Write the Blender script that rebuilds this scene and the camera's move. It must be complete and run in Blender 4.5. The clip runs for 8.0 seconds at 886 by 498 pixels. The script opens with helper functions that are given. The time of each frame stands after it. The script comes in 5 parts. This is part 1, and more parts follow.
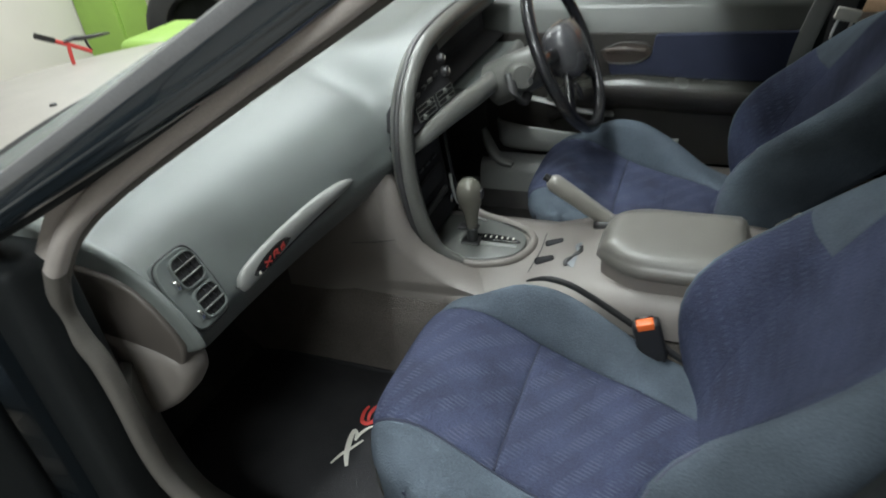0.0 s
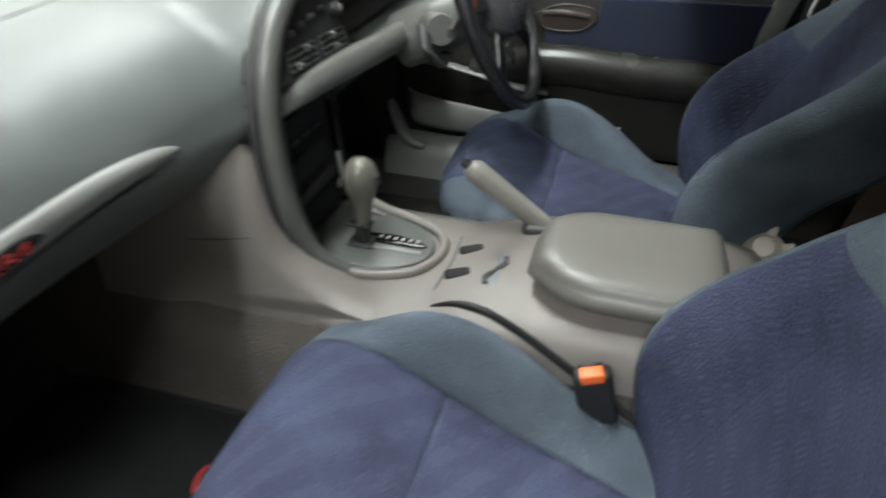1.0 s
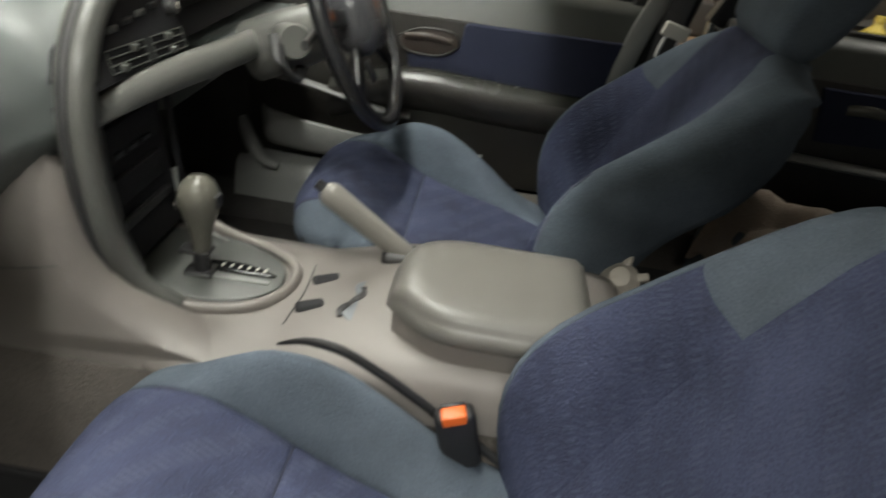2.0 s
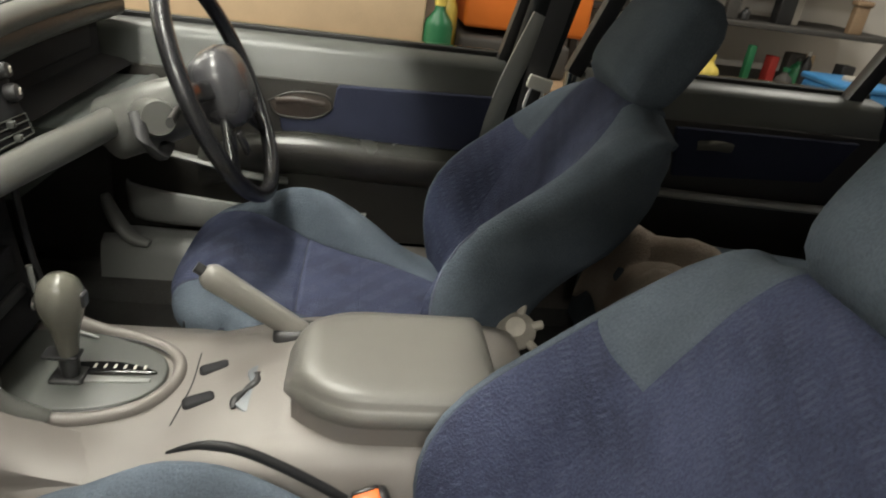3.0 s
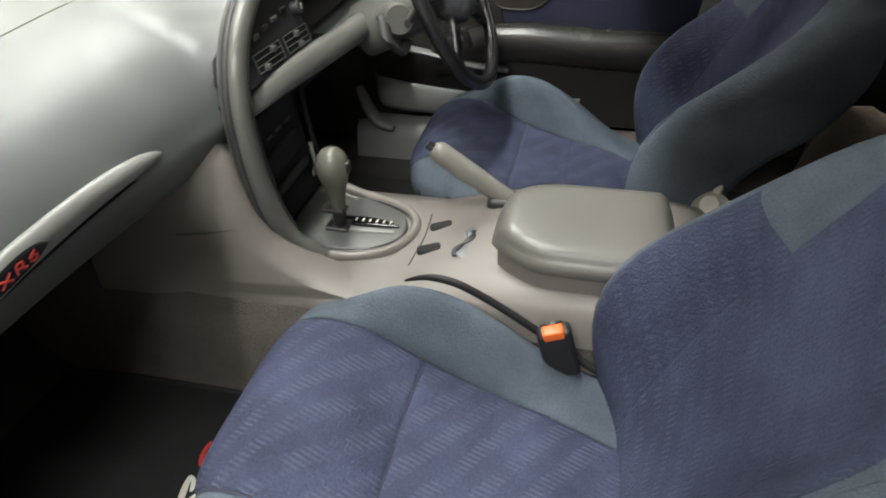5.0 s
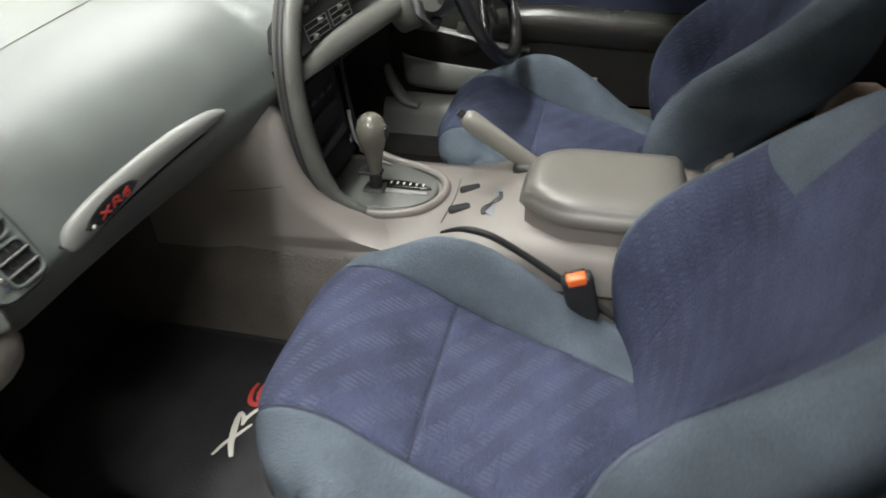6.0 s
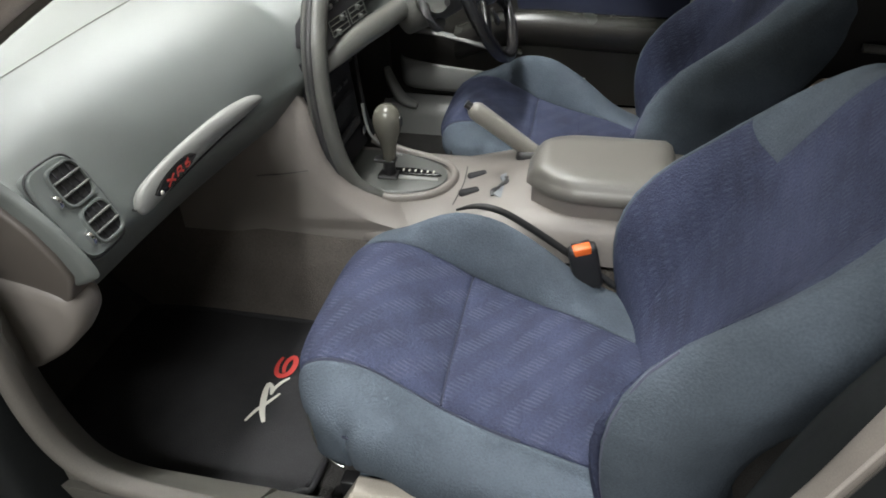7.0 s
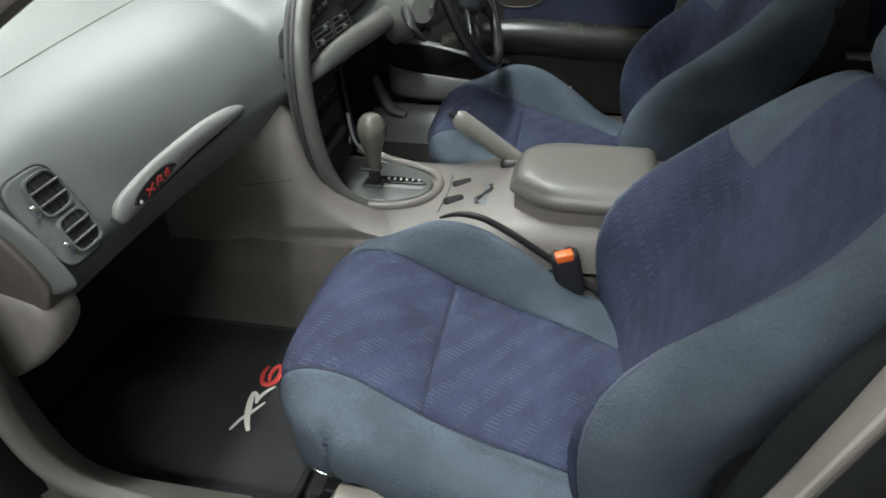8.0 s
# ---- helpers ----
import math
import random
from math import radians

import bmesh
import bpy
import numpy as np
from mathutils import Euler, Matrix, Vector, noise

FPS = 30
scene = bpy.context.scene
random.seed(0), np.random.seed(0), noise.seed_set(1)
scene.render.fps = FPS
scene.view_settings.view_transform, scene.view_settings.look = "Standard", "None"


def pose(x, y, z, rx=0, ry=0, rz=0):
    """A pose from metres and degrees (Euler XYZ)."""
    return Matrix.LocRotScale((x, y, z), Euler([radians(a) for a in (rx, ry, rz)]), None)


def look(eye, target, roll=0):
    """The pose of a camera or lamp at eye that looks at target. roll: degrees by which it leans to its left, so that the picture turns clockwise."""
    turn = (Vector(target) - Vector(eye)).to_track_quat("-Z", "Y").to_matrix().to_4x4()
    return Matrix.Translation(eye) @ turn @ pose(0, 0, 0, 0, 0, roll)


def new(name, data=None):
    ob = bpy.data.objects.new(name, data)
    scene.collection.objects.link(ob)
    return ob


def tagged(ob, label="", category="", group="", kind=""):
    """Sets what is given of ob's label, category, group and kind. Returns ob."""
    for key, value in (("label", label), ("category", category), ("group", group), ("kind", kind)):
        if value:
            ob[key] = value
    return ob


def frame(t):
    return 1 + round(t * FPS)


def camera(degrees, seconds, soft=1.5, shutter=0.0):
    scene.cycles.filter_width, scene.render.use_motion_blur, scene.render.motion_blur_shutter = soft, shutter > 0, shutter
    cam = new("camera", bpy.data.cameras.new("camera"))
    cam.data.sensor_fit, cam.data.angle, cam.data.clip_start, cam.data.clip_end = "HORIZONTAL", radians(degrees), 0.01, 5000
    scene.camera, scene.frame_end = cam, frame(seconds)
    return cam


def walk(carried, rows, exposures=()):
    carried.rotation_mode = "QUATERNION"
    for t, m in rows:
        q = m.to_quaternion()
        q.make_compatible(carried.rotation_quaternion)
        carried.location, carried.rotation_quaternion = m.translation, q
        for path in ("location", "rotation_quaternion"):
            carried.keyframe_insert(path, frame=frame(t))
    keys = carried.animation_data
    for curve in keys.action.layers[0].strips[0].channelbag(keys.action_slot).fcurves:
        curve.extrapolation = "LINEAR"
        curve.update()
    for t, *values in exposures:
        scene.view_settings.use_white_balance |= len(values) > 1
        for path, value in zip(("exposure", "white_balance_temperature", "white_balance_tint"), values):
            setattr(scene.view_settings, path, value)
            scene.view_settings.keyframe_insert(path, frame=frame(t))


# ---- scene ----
cam = camera(68.4, 8.0, 1.75, 0.7)
PATH = [
    (0, (0.488, -1.087, 1.367), (-0.218, 0.446, 0.294), -6.7),
    (0.5, (0.421, -0.965, 1.317), (-0.213, 0.539, 0.162), -4.5),
    (1, (0.408, -0.784, 1.203), (-0.038, 0.81, 0.08), 0.9),
    (1.5, (0.414, -0.736, 1.177), (0.17, 0.919, 0.081), 5.2),
    (2, (0.406, -0.721, 1.169), (0.354, 0.994, 0.142), 8.7),
    (2.2, (0.413, -0.702, 1.181), (0.439, 1.029, 0.179), 7.8),
    (3.3, (0.392, -0.683, 1.191), (0.691, 1.102, 0.34), 8.2),
    (3.4, (0.409, -0.678, 1.182), (0.61, 1.096, 0.28), 7.3),
    (3.5, (0.412, -0.718, 1.186), (0.577, 1.072, 0.309), 4.5),
    (3.9, (0.374, -0.761, 1.197), (0.33, 0.974, 0.203), 3.4),
    (4, (0.397, -0.788, 1.201), (0.268, 0.932, 0.187), 1.4),
    (4.5, (0.439, -0.833, 1.24), (0.125, 0.783, 0.104), -2.2),
    (5.8, (0.46, -0.911, 1.255), (-0.002, 0.616, 0.05), -2.2),
    (6, (0.433, -0.952, 1.255), (0.02, 0.593, 0.054), -2.2),
    (6.5, (0.401, -1.051, 1.268), (0.068, 0.536, 0.097), -1.1),
    (7, (0.39, -1.077, 1.257), (0.048, 0.513, 0.093), -1.3),
    (7.5, (0.404, -1.083, 1.264), (0.06, 0.522, 0.121), -1.6),
    (8, (0.414, -1.078, 1.258), (0.078, 0.529, 0.116), -1.5),
]
walk(cam, [(t, look(eye, target, roll)) for t, eye, target, roll in PATH],
     [(0, -0.57, 6150, 7), (1, -0.27, 6300, 8), (2, -0.37, 6800, 9), (3.3, -0.17, 7050, 10), (3.6, -0.17, 6950, 10), (4, -0.62, 6650, 10), (4.5, -0.29, 6700, 11), (6, -0.13, 6600, 11), (7, -0.18, 6480, 12), (8, -0.40, 6250, 8)])

# ---- world and light ----
world = bpy.data.worlds.new("world")
scene.world = world
world.use_nodes = True
wn = world.node_tree
sky = wn.nodes.new("ShaderNodeTexSky")
sky.sky_type, sky.sun_disc, sky.sun_elevation, sky.sun_rotation = "NISHITA", False, radians(30), radians(200)
wn.links.new(sky.outputs[0], wn.nodes["Background"].inputs[0])
wn.nodes["Background"].inputs[1].default_value = 0.05
scene.view_settings.exposure = 0.0


def tube_lamp(name, at, size, watts, colour, turn=0.0):
    lamp = bpy.data.lights.new(name, "AREA")
    lamp.shape, lamp.size, lamp.size_y, lamp.energy, lamp.color = "RECTANGLE", size[0], size[1], watts, colour
    ob = new(name, lamp)
    ob.matrix_world = pose(*at, 0, 0, turn)
    return ob


# rear and front lamps are added fill: they brighten shade, bonnet and front wall
LAMPS = (("garage_lamp_bonnet", (-0.85, 1.5, 2.62), 52.0, 0), ("garage_lamp_middle", (-0.08, -0.10, 2.62), 36.0, 90), ("garage_lamp_door_side", (0.25, -2.20, 2.62), 75.0, 0), ("fill_lamp_rear", (2.6, 1.6, 2.62), 25.0, 90), ("fill_lamp_front", (-3.1, 2.2, 2.62), 64.0, 90))
for lamp_name, lamp_at, lamp_watts, lamp_turn in LAMPS:
    tube_lamp(lamp_name, lamp_at, (1.2, 0.14), lamp_watts, (0.96, 0.98, 0.95), lamp_turn)

# ---- materials ----


def material(name, colour, rough=0.6, metal=0.0, grain=600.0, bump=0.12, vary=0.12, blotch=7.0, spec=0.5, second=None, coat=0.0, depth=0.0006):
    """Base colour with large stains and fine grain, and a fine relief; second: the colour the stains lead to."""
    m = bpy.data.materials.new(name)
    m.use_nodes = True
    n, l = m.node_tree.nodes, m.node_tree.links
    b = n["Principled BSDF"]
    b.inputs["Roughness"].default_value, b.inputs["Metallic"].default_value = rough, metal
    b.inputs["Specular IOR Level"].default_value = spec
    b.inputs["Coat Weight"].default_value = coat
    co = n.new("ShaderNodeTexCoord")
    big, fine = n.new("ShaderNodeTexNoise"), n.new("ShaderNodeTexNoise")
    big.inputs["Scale"].default_value, big.inputs["Detail"].default_value = blotch, 6.0
    fine.inputs["Scale"].default_value, fine.inputs["Detail"].default_value = grain, 3.0
    for tex in (big, fine):
        l.new(co.outputs["Object"], tex.inputs["Vector"])
    ramp = n.new("ShaderNodeValToRGB")
    low = second or tuple(c * (1 - vary) for c in colour)
    high = colour if second else tuple(min(1, c * (1 + vary)) for c in colour)
    ramp.color_ramp.elements[0].position, ramp.color_ramp.elements[1].position = 0.3, 0.7
    ramp.color_ramp.elements[0].color, ramp.color_ramp.elements[1].color = (*low, 1), (*high, 1)
    l.new(big.outputs["Fac"], ramp.inputs["Fac"])
    mix = n.new("ShaderNodeMix")
    mix.data_type, mix.blend_type = "RGBA", "OVERLAY"
    mix.inputs["Factor"].default_value = min(0.5, vary * 1.5)
    l.new(ramp.outputs["Color"], mix.inputs["A"])
    l.new(fine.outputs["Fac"], mix.inputs["B"])
    l.new(mix.outputs["Result"], b.inputs["Base Color"])
    rr = n.new("ShaderNodeMapRange")
    rr.inputs["To Min"].default_value, rr.inputs["To Max"].default_value = max(0.02, rough - 0.08), min(1, rough + 0.08)
    l.new(big.outputs["Fac"], rr.inputs["Value"])
    l.new(rr.outputs["Result"], b.inputs["Roughness"])
    bp = n.new("ShaderNodeBump")
    bp.inputs["Strength"].default_value, bp.inputs["Distance"].default_value = bump, depth
    l.new(fine.outputs["Fac"], bp.inputs["Height"])
    l.new(bp.outputs["Normal"], b.inputs["Normal"])
    return m


def striped_fabric(name, colour, stripe, strength):
    """Woven seat cloth: diagonal bands, each a row of short raised ticks, with worn gaps."""
    m = material(name, colour, 0.92, grain=330, bump=1.0, vary=0.30, blotch=9, spec=0.2, depth=0.002)
    n, l = m.node_tree.nodes, m.node_tree.links
    b = n["Principled BSDF"]
    base = b.inputs["Base Color"].links[0].from_socket
    co, wear = n.new("ShaderNodeTexCoord"), n.new("ShaderNodeTexNoise")
    l.new(co.outputs["Object"], wear.inputs["Vector"])
    wear.inputs["Scale"].default_value, wear.inputs["Detail"].default_value = 38.0, 2.0

    def along(direction, pitch, shift=0.0):
        """A sine of that pitch in metres along a direction."""
        dot, ms, add, sn = n.new("ShaderNodeVectorMath"), n.new("ShaderNodeMath"), n.new("ShaderNodeMath"), n.new("ShaderNodeMath")
        dot.operation, ms.operation, add.operation, sn.operation = "DOT_PRODUCT", "MULTIPLY", "MULTIPLY_ADD", "SINE"
        l.new(co.outputs["Object"], dot.inputs[0])
        dot.inputs[1].default_value = direction
        l.new(dot.outputs["Value"], ms.inputs[0])
        ms.inputs[1].default_value = 2 * math.pi / pitch
        l.new(wear.outputs["Fac"], add.inputs[0])
        add.inputs[1].default_value = shift
        l.new(ms.outputs[0], add.inputs[2])
        l.new(add.outputs[0], sn.inputs[0])
        return sn.outputs[0]

    def band(socket, low, high):
        mr = n.new("ShaderNodeMapRange")
        mr.interpolation_type = "SMOOTHSTEP"
        mr.inputs["From Min"].default_value, mr.inputs["From Max"].default_value = low, high
        l.new(socket, mr.inputs["Value"])
        return mr.outputs["Result"]

    def times(p, q):
        ml = n.new("ShaderNodeMath")
        ml.operation = "MULTIPLY"
        l.new(p, ml.inputs[0])
        if isinstance(q, float):
            ml.inputs[1].default_value = q
        else:
            l.new(q, ml.inputs[1])
        return ml.outputs[0]

    rows = band(along((0.72, -0.42, 0.62), 0.031, 1.6), -0.25, 0.55)
    ticks = band(along((0.25, 0.97, 0.20), 0.0072, 2.0), -0.2, 0.6)
    worn = band(wear.outputs["Fac"], 0.30, 0.62)
    mask = times(times(rows, ticks), worn)
    mix = n.new("ShaderNodeMix")
    mix.data_type = "RGBA"
    l.new(times(mask, strength), mix.inputs["Factor"])
    l.new(base, mix.inputs["A"])
    mix.inputs["B"].default_value = (*stripe, 1)
    l.new(mix.outputs["Result"], b.inputs["Base Color"])
    relief = n.new("ShaderNodeBump")
    relief.inputs["Strength"].default_value, relief.inputs["Distance"].default_value = 0.35, 0.0010
    l.new(mask, relief.inputs["Height"])
    l.new(b.inputs["Normal"].links[0].from_socket, relief.inputs["Normal"])
    l.new(relief.outputs["Normal"], b.inputs["Normal"])
    return m


def glass(name, tint=(0.9, 0.95, 0.93)):
    m = bpy.data.materials.new(name)
    m.use_nodes = True
    b = m.node_tree.nodes["Principled BSDF"]
    b.inputs["Base Color"].default_value = (*tint, 1)
    b.inputs["Roughness"].default_value, b.inputs["Transmission Weight"].default_value, b.inputs["IOR"].default_value = 0.0, 1.0, 1.04
    return m


def glow(name, colour, strength):
    m = bpy.data.materials.new(name)
    m.use_nodes = True
    b = m.node_tree.nodes["Principled BSDF"]
    b.inputs["Emission Color"].default_value, b.inputs["Emission Strength"].default_value = (*colour, 1), strength
    return m


DASH = material("dash_plastic", (0.108, 0.120, 0.116), 0.38, grain=1000, bump=0.6, vary=0.08, depth=0.0005)
END_BROWN = material("end_panel_plastic", (0.082, 0.072, 0.064), 0.5, grain=1300, bump=0.3, vary=0.08, depth=0.0004)
DASH_DARK = material("dark_dash_plastic", (0.026, 0.026, 0.027), 0.5, grain=1500, bump=0.25, vary=0.1, depth=0.0004)
TRIM = material("warm_grey_plastic", (0.19, 0.173, 0.159), 0.46, grain=1300, bump=0.3, vary=0.07, depth=0.0004)
# trim plastic darkened: shade at the open door is put into the colour
SILL = material("shaded_sill_plastic", (0.108, 0.104, 0.092), 0.46, grain=1300, bump=0.3, vary=0.08, depth=0.0004)
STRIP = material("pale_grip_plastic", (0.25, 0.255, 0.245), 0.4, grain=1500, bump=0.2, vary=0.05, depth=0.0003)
MATT = material("matt_black_plastic", (0.020, 0.020, 0.022), 0.75, grain=1200, bump=0.15, spec=0.2)
PLATE = material("plate_plastic", (0.082, 0.086, 0.080), 0.42, grain=1500, bump=0.2, vary=0.06, depth=0.0003)
FASCIA_BAR = material("fascia_bar_plastic", (0.135, 0.137, 0.128), 0.36, grain=1500, bump=0.2, vary=0.06, depth=0.0003)
# bezel plastic with the recess's shade put into its colour
BEZEL_DARK = material("bezel_shaded_plastic", (0.040, 0.040, 0.037), 0.42, grain=1500, bump=0.2, vary=0.06, depth=0.0003)
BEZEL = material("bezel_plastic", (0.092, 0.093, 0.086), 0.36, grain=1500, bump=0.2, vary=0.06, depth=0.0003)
HB_GRIP = material("handbrake_vinyl", (0.23, 0.22, 0.20), 0.30, grain=900, bump=0.25, vary=0.06, depth=0.0004)
# the bowl's bluish reflection is put into this colour
TRAY = material("bluish_sheen_tray", (0.15, 0.165, 0.18), 0.32, grain=1200, bump=0.15, vary=0.06)
LID = material("console_lid_vinyl", (0.142, 0.137, 0.124), 0.37, grain=900, bump=0.3, vary=0.06, depth=0.0005)
CARPET = material("tunnel_carpet", (0.110, 0.099, 0.089), 0.95, grain=300, bump=0.9, vary=0.22, spec=0.1, depth=0.003)
DARK_CARPET = material("floor_carpet", (0.060, 0.058, 0.056), 0.97, grain=420, bump=0.9, vary=0.25, spec=0.1, depth=0.003)
MAT = material("mat_pile", (0.036, 0.036, 0.038), 0.95, grain=500, bump=0.9, vary=0.3, spec=0.15, depth=0.003)
MAT_EDGE = material("mat_binding", (0.02, 0.02, 0.022), 0.8, grain=700, bump=0.5)
PURPLE = striped_fabric("navy_cushion_cloth", (0.046, 0.054, 0.096), (0.102, 0.112, 0.164), 0.54)
PURPLE_BACK = striped_fabric("navy_backrest_cloth", (0.046, 0.054, 0.096), (0.086, 0.096, 0.148), 0.34)
TEAL = material("grey_blue_seat_cloth", (0.087, 0.108, 0.134), 0.93, grain=330, bump=0.8, vary=0.19, blotch=12, spec=0.2, depth=0.0018)
DOOR_DARK = material("dark_door_trim", (0.028, 0.026, 0.023), 0.45, grain=1200, bump=0.3, vary=0.1, depth=0.0004)
DOOR_LEDGE = material("door_ledge_vinyl", (0.085, 0.090, 0.084), 0.36, grain=1200, bump=0.3, vary=0.08, depth=0.0004)
CUP_BROWN = material("handle_cup_plastic", (0.052, 0.040, 0.033), 0.4, grain=900, bump=0.2, vary=0.1)
DOOR_BLUE = material("blue_door_cloth", (0.026, 0.030, 0.053), 0.92, grain=800, bump=0.5, vary=0.12, spec=0.2)
SEAM = material("seam_thread", (0.03, 0.035, 0.06), 0.9, grain=900, bump=0.4)
PIPING = material("violet_piping", (0.092, 0.100, 0.145), 0.9, grain=900, bump=0.4)
BLACK = material("black_plastic", (0.020, 0.020, 0.021), 0.4, grain=1200, bump=0.15)
GLOSS = material("gloss_black", (0.012, 0.012, 0.013), 0.16, grain=900, bump=0.03)
LEATHER = material("wheel_leather", (0.015, 0.015, 0.017), 0.24, grain=700, bump=0.4, depth=0.0006)
ORANGE = material("orange_button", (0.85, 0.16, 0.03), 0.38, grain=700, bump=0.05, vary=0.06)
WHITE = material("white_print", (0.72, 0.70, 0.63), 0.7, grain=700, bump=0.2)
RED = material("red_print", (0.62, 0.06, 0.05), 0.6, grain=700, bump=0.2)
CHROME = material("chrome", (0.75, 0.75, 0.75), 0.12, 1.0, grain=300, bump=0.02, vary=0.04)
KNOB = material("knob_leather", (0.105, 0.102, 0.086), 0.22, grain=900, bump=0.25, vary=0.1)
CREAM = material("cream_plastic", (0.5, 0.46, 0.4), 0.45, grain=600, bump=0.1)
PAINT = material("dark_body_paint", (0.012, 0.018, 0.024), 0.18, grain=200, bump=0.02, vary=0.1, coat=1.0)
# near black: shade round the open doorway is put into the colour
PAINT_DULL = material("shaded_inner_paint", (0.014, 0.016, 0.017), 0.6, grain=300, bump=0.08, vary=0.15, spec=0.15)
COWL = material("cowl_plastic", (0.17, 0.17, 0.175), 0.55, grain=500, bump=0.2, vary=0.12)
HOOD_PAINT = material("dusty_bonnet", (0.45, 0.42, 0.385), 0.45, grain=300, bump=0.05, vary=0.08, second=(0.36, 0.34, 0.31))
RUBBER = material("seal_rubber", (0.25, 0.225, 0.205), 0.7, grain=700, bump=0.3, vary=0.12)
# duller rubber, with the shade low in the doorway put into its colour
RUBBER_LOW = material("worn_shaded_rubber", (0.118, 0.110, 0.099), 0.7, grain=700, bump=0.3, vary=0.15)
# paler colour that holds the light falling on the pillar run
SEAL_PALE = material("lit_pale_seal", (0.43, 0.39, 0.365), 0.8, grain=700, bump=0.4, vary=0.12)
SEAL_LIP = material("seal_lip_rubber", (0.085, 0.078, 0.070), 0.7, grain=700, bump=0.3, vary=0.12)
BLACK_RUBBER = material("black_rubber", (0.02, 0.02, 0.02), 0.65, grain=700, bump=0.3)
HEADLINER = material("headliner_cloth", (0.30, 0.30, 0.29), 0.95, grain=500, bump=0.5, spec=0.1)
GLASS = glass("car_glass")
TOWEL = material("beige_towel", (0.36, 0.30, 0.25), 0.95, grain=300, bump=0.8, vary=0.2, spec=0.1, depth=0.004)
CONCRETE = material("concrete", (0.38, 0.37, 0.35), 0.85, grain=60, bump=0.4, vary=0.2, blotch=2, depth=0.002)
WALL = material("garage_wall", (0.78, 0.74, 0.69), 0.85, grain=90, bump=0.2, vary=0.05, blotch=1.5)
# unseen rear and passenger-side walls, paled to bounce fill light
FILL_WALL = material("fill_bounce_wall", (0.72, 0.69, 0.65), 0.9, grain=70, bump=0.4, vary=0.12, blotch=1.5)
# unseen ceiling, made pale so it throws fill light into the car
CEIL = material("fill_bounce_ceiling", (0.78, 0.76, 0.72), 0.9, grain=90, bump=0.2, vary=0.05)

# ---- mesh helpers ----


def V(*a):
    return Vector(a)


def spline(pts):
    """A smooth function of 0..1 through the points."""
    p = [Vector(q) for q in pts]

    def at(t):
        t = min(max(t, 0.0), 1.0) * (len(p) - 1)
        i = min(int(t), len(p) - 2)
        f = t - i
        a, b, c, d = p[max(i - 1, 0)], p[i], p[i + 1], p[min(i + 2, len(p) - 1)]
        return 0.5 * (2 * b + (c - a) * f + (2 * a - 5 * b + 4 * c - d) * f * f + (3 * b - a - 3 * c + d) * f ** 3)
    return at


def thing(name, label, category, at=(0, 0, 0), group="", kind=""):
    ob = new(name)
    ob.location = at
    ob.empty_display_size = 0.05
    return tagged(ob, label, category, group, kind)


def part(name, bm, mat, parent=None, label="", smooth=True, m=None):
    """Links a bmesh as one mesh object; its coordinates are the world's."""
    if m is not None:
        bm.transform(m)
    bmesh.ops.recalc_face_normals(bm, faces=bm.faces)
    me = bpy.data.meshes.new(name)
    bm.to_mesh(me)
    bm.free()
    me.materials.append(mat)
    if smooth:
        me.polygons.foreach_set("use_smooth", [True] * len(me.polygons))
        edges_sharp(me)
    ob = new(name, me)
    if parent:
        ob.parent = parent
        if parent.parent is None:
            ob.matrix_parent_inverse = Matrix.Translation(-parent.location)
    if label:
        tagged(ob, label)
    return ob


def edges_sharp(me):
    bm = bmesh.new()
    bm.from_mesh(me)
    for e in bm.edges:
        if len(e.link_faces) == 2 and e.calc_face_angle(0) > radians(48):
            e.smooth = False
    bm.to_mesh(me)
    bm.free()


def rbox(lo, hi, r=0.008, seg=3, m=None):
    """A box between two corners with rounded edges."""
    bm = bmesh.new()
    bmesh.ops.create_cube(bm, size=1.0)
    lo, hi = Vector(lo), Vector(hi)
    for v in bm.verts:
        v.co = Vector([lo[i] + (v.co[i] + 0.5) * (hi[i] - lo[i]) for i in range(3)])
    if r > 0:
        r = min(r, 0.49 * min(abs(hi[i] - lo[i]) for i in range(3)))
        bmesh.ops.bevel(bm, geom=bm.edges[:], offset=r, segments=seg, affect="EDGES", profile=0.5)
    if m is not None:
        bm.transform(m)
    return bm


def loft(sections, closed=True, caps=True):
    """Skins a row of point rings (or open rows)."""
    bm = bmesh.new()
    rows = [[bm.verts.new(p) for p in s] for s in sections]
    n = len(rows[0])
    for a, b in zip(rows, rows[1:]):
        for i in range(n if closed else n - 1):
            j = (i + 1) % n
            bm.faces.new((a[i], a[j], b[j], b[i]))
    if closed and caps:
        bm.faces.new(rows[0][::-1])
        bm.faces.new(rows[-1])
    return bm


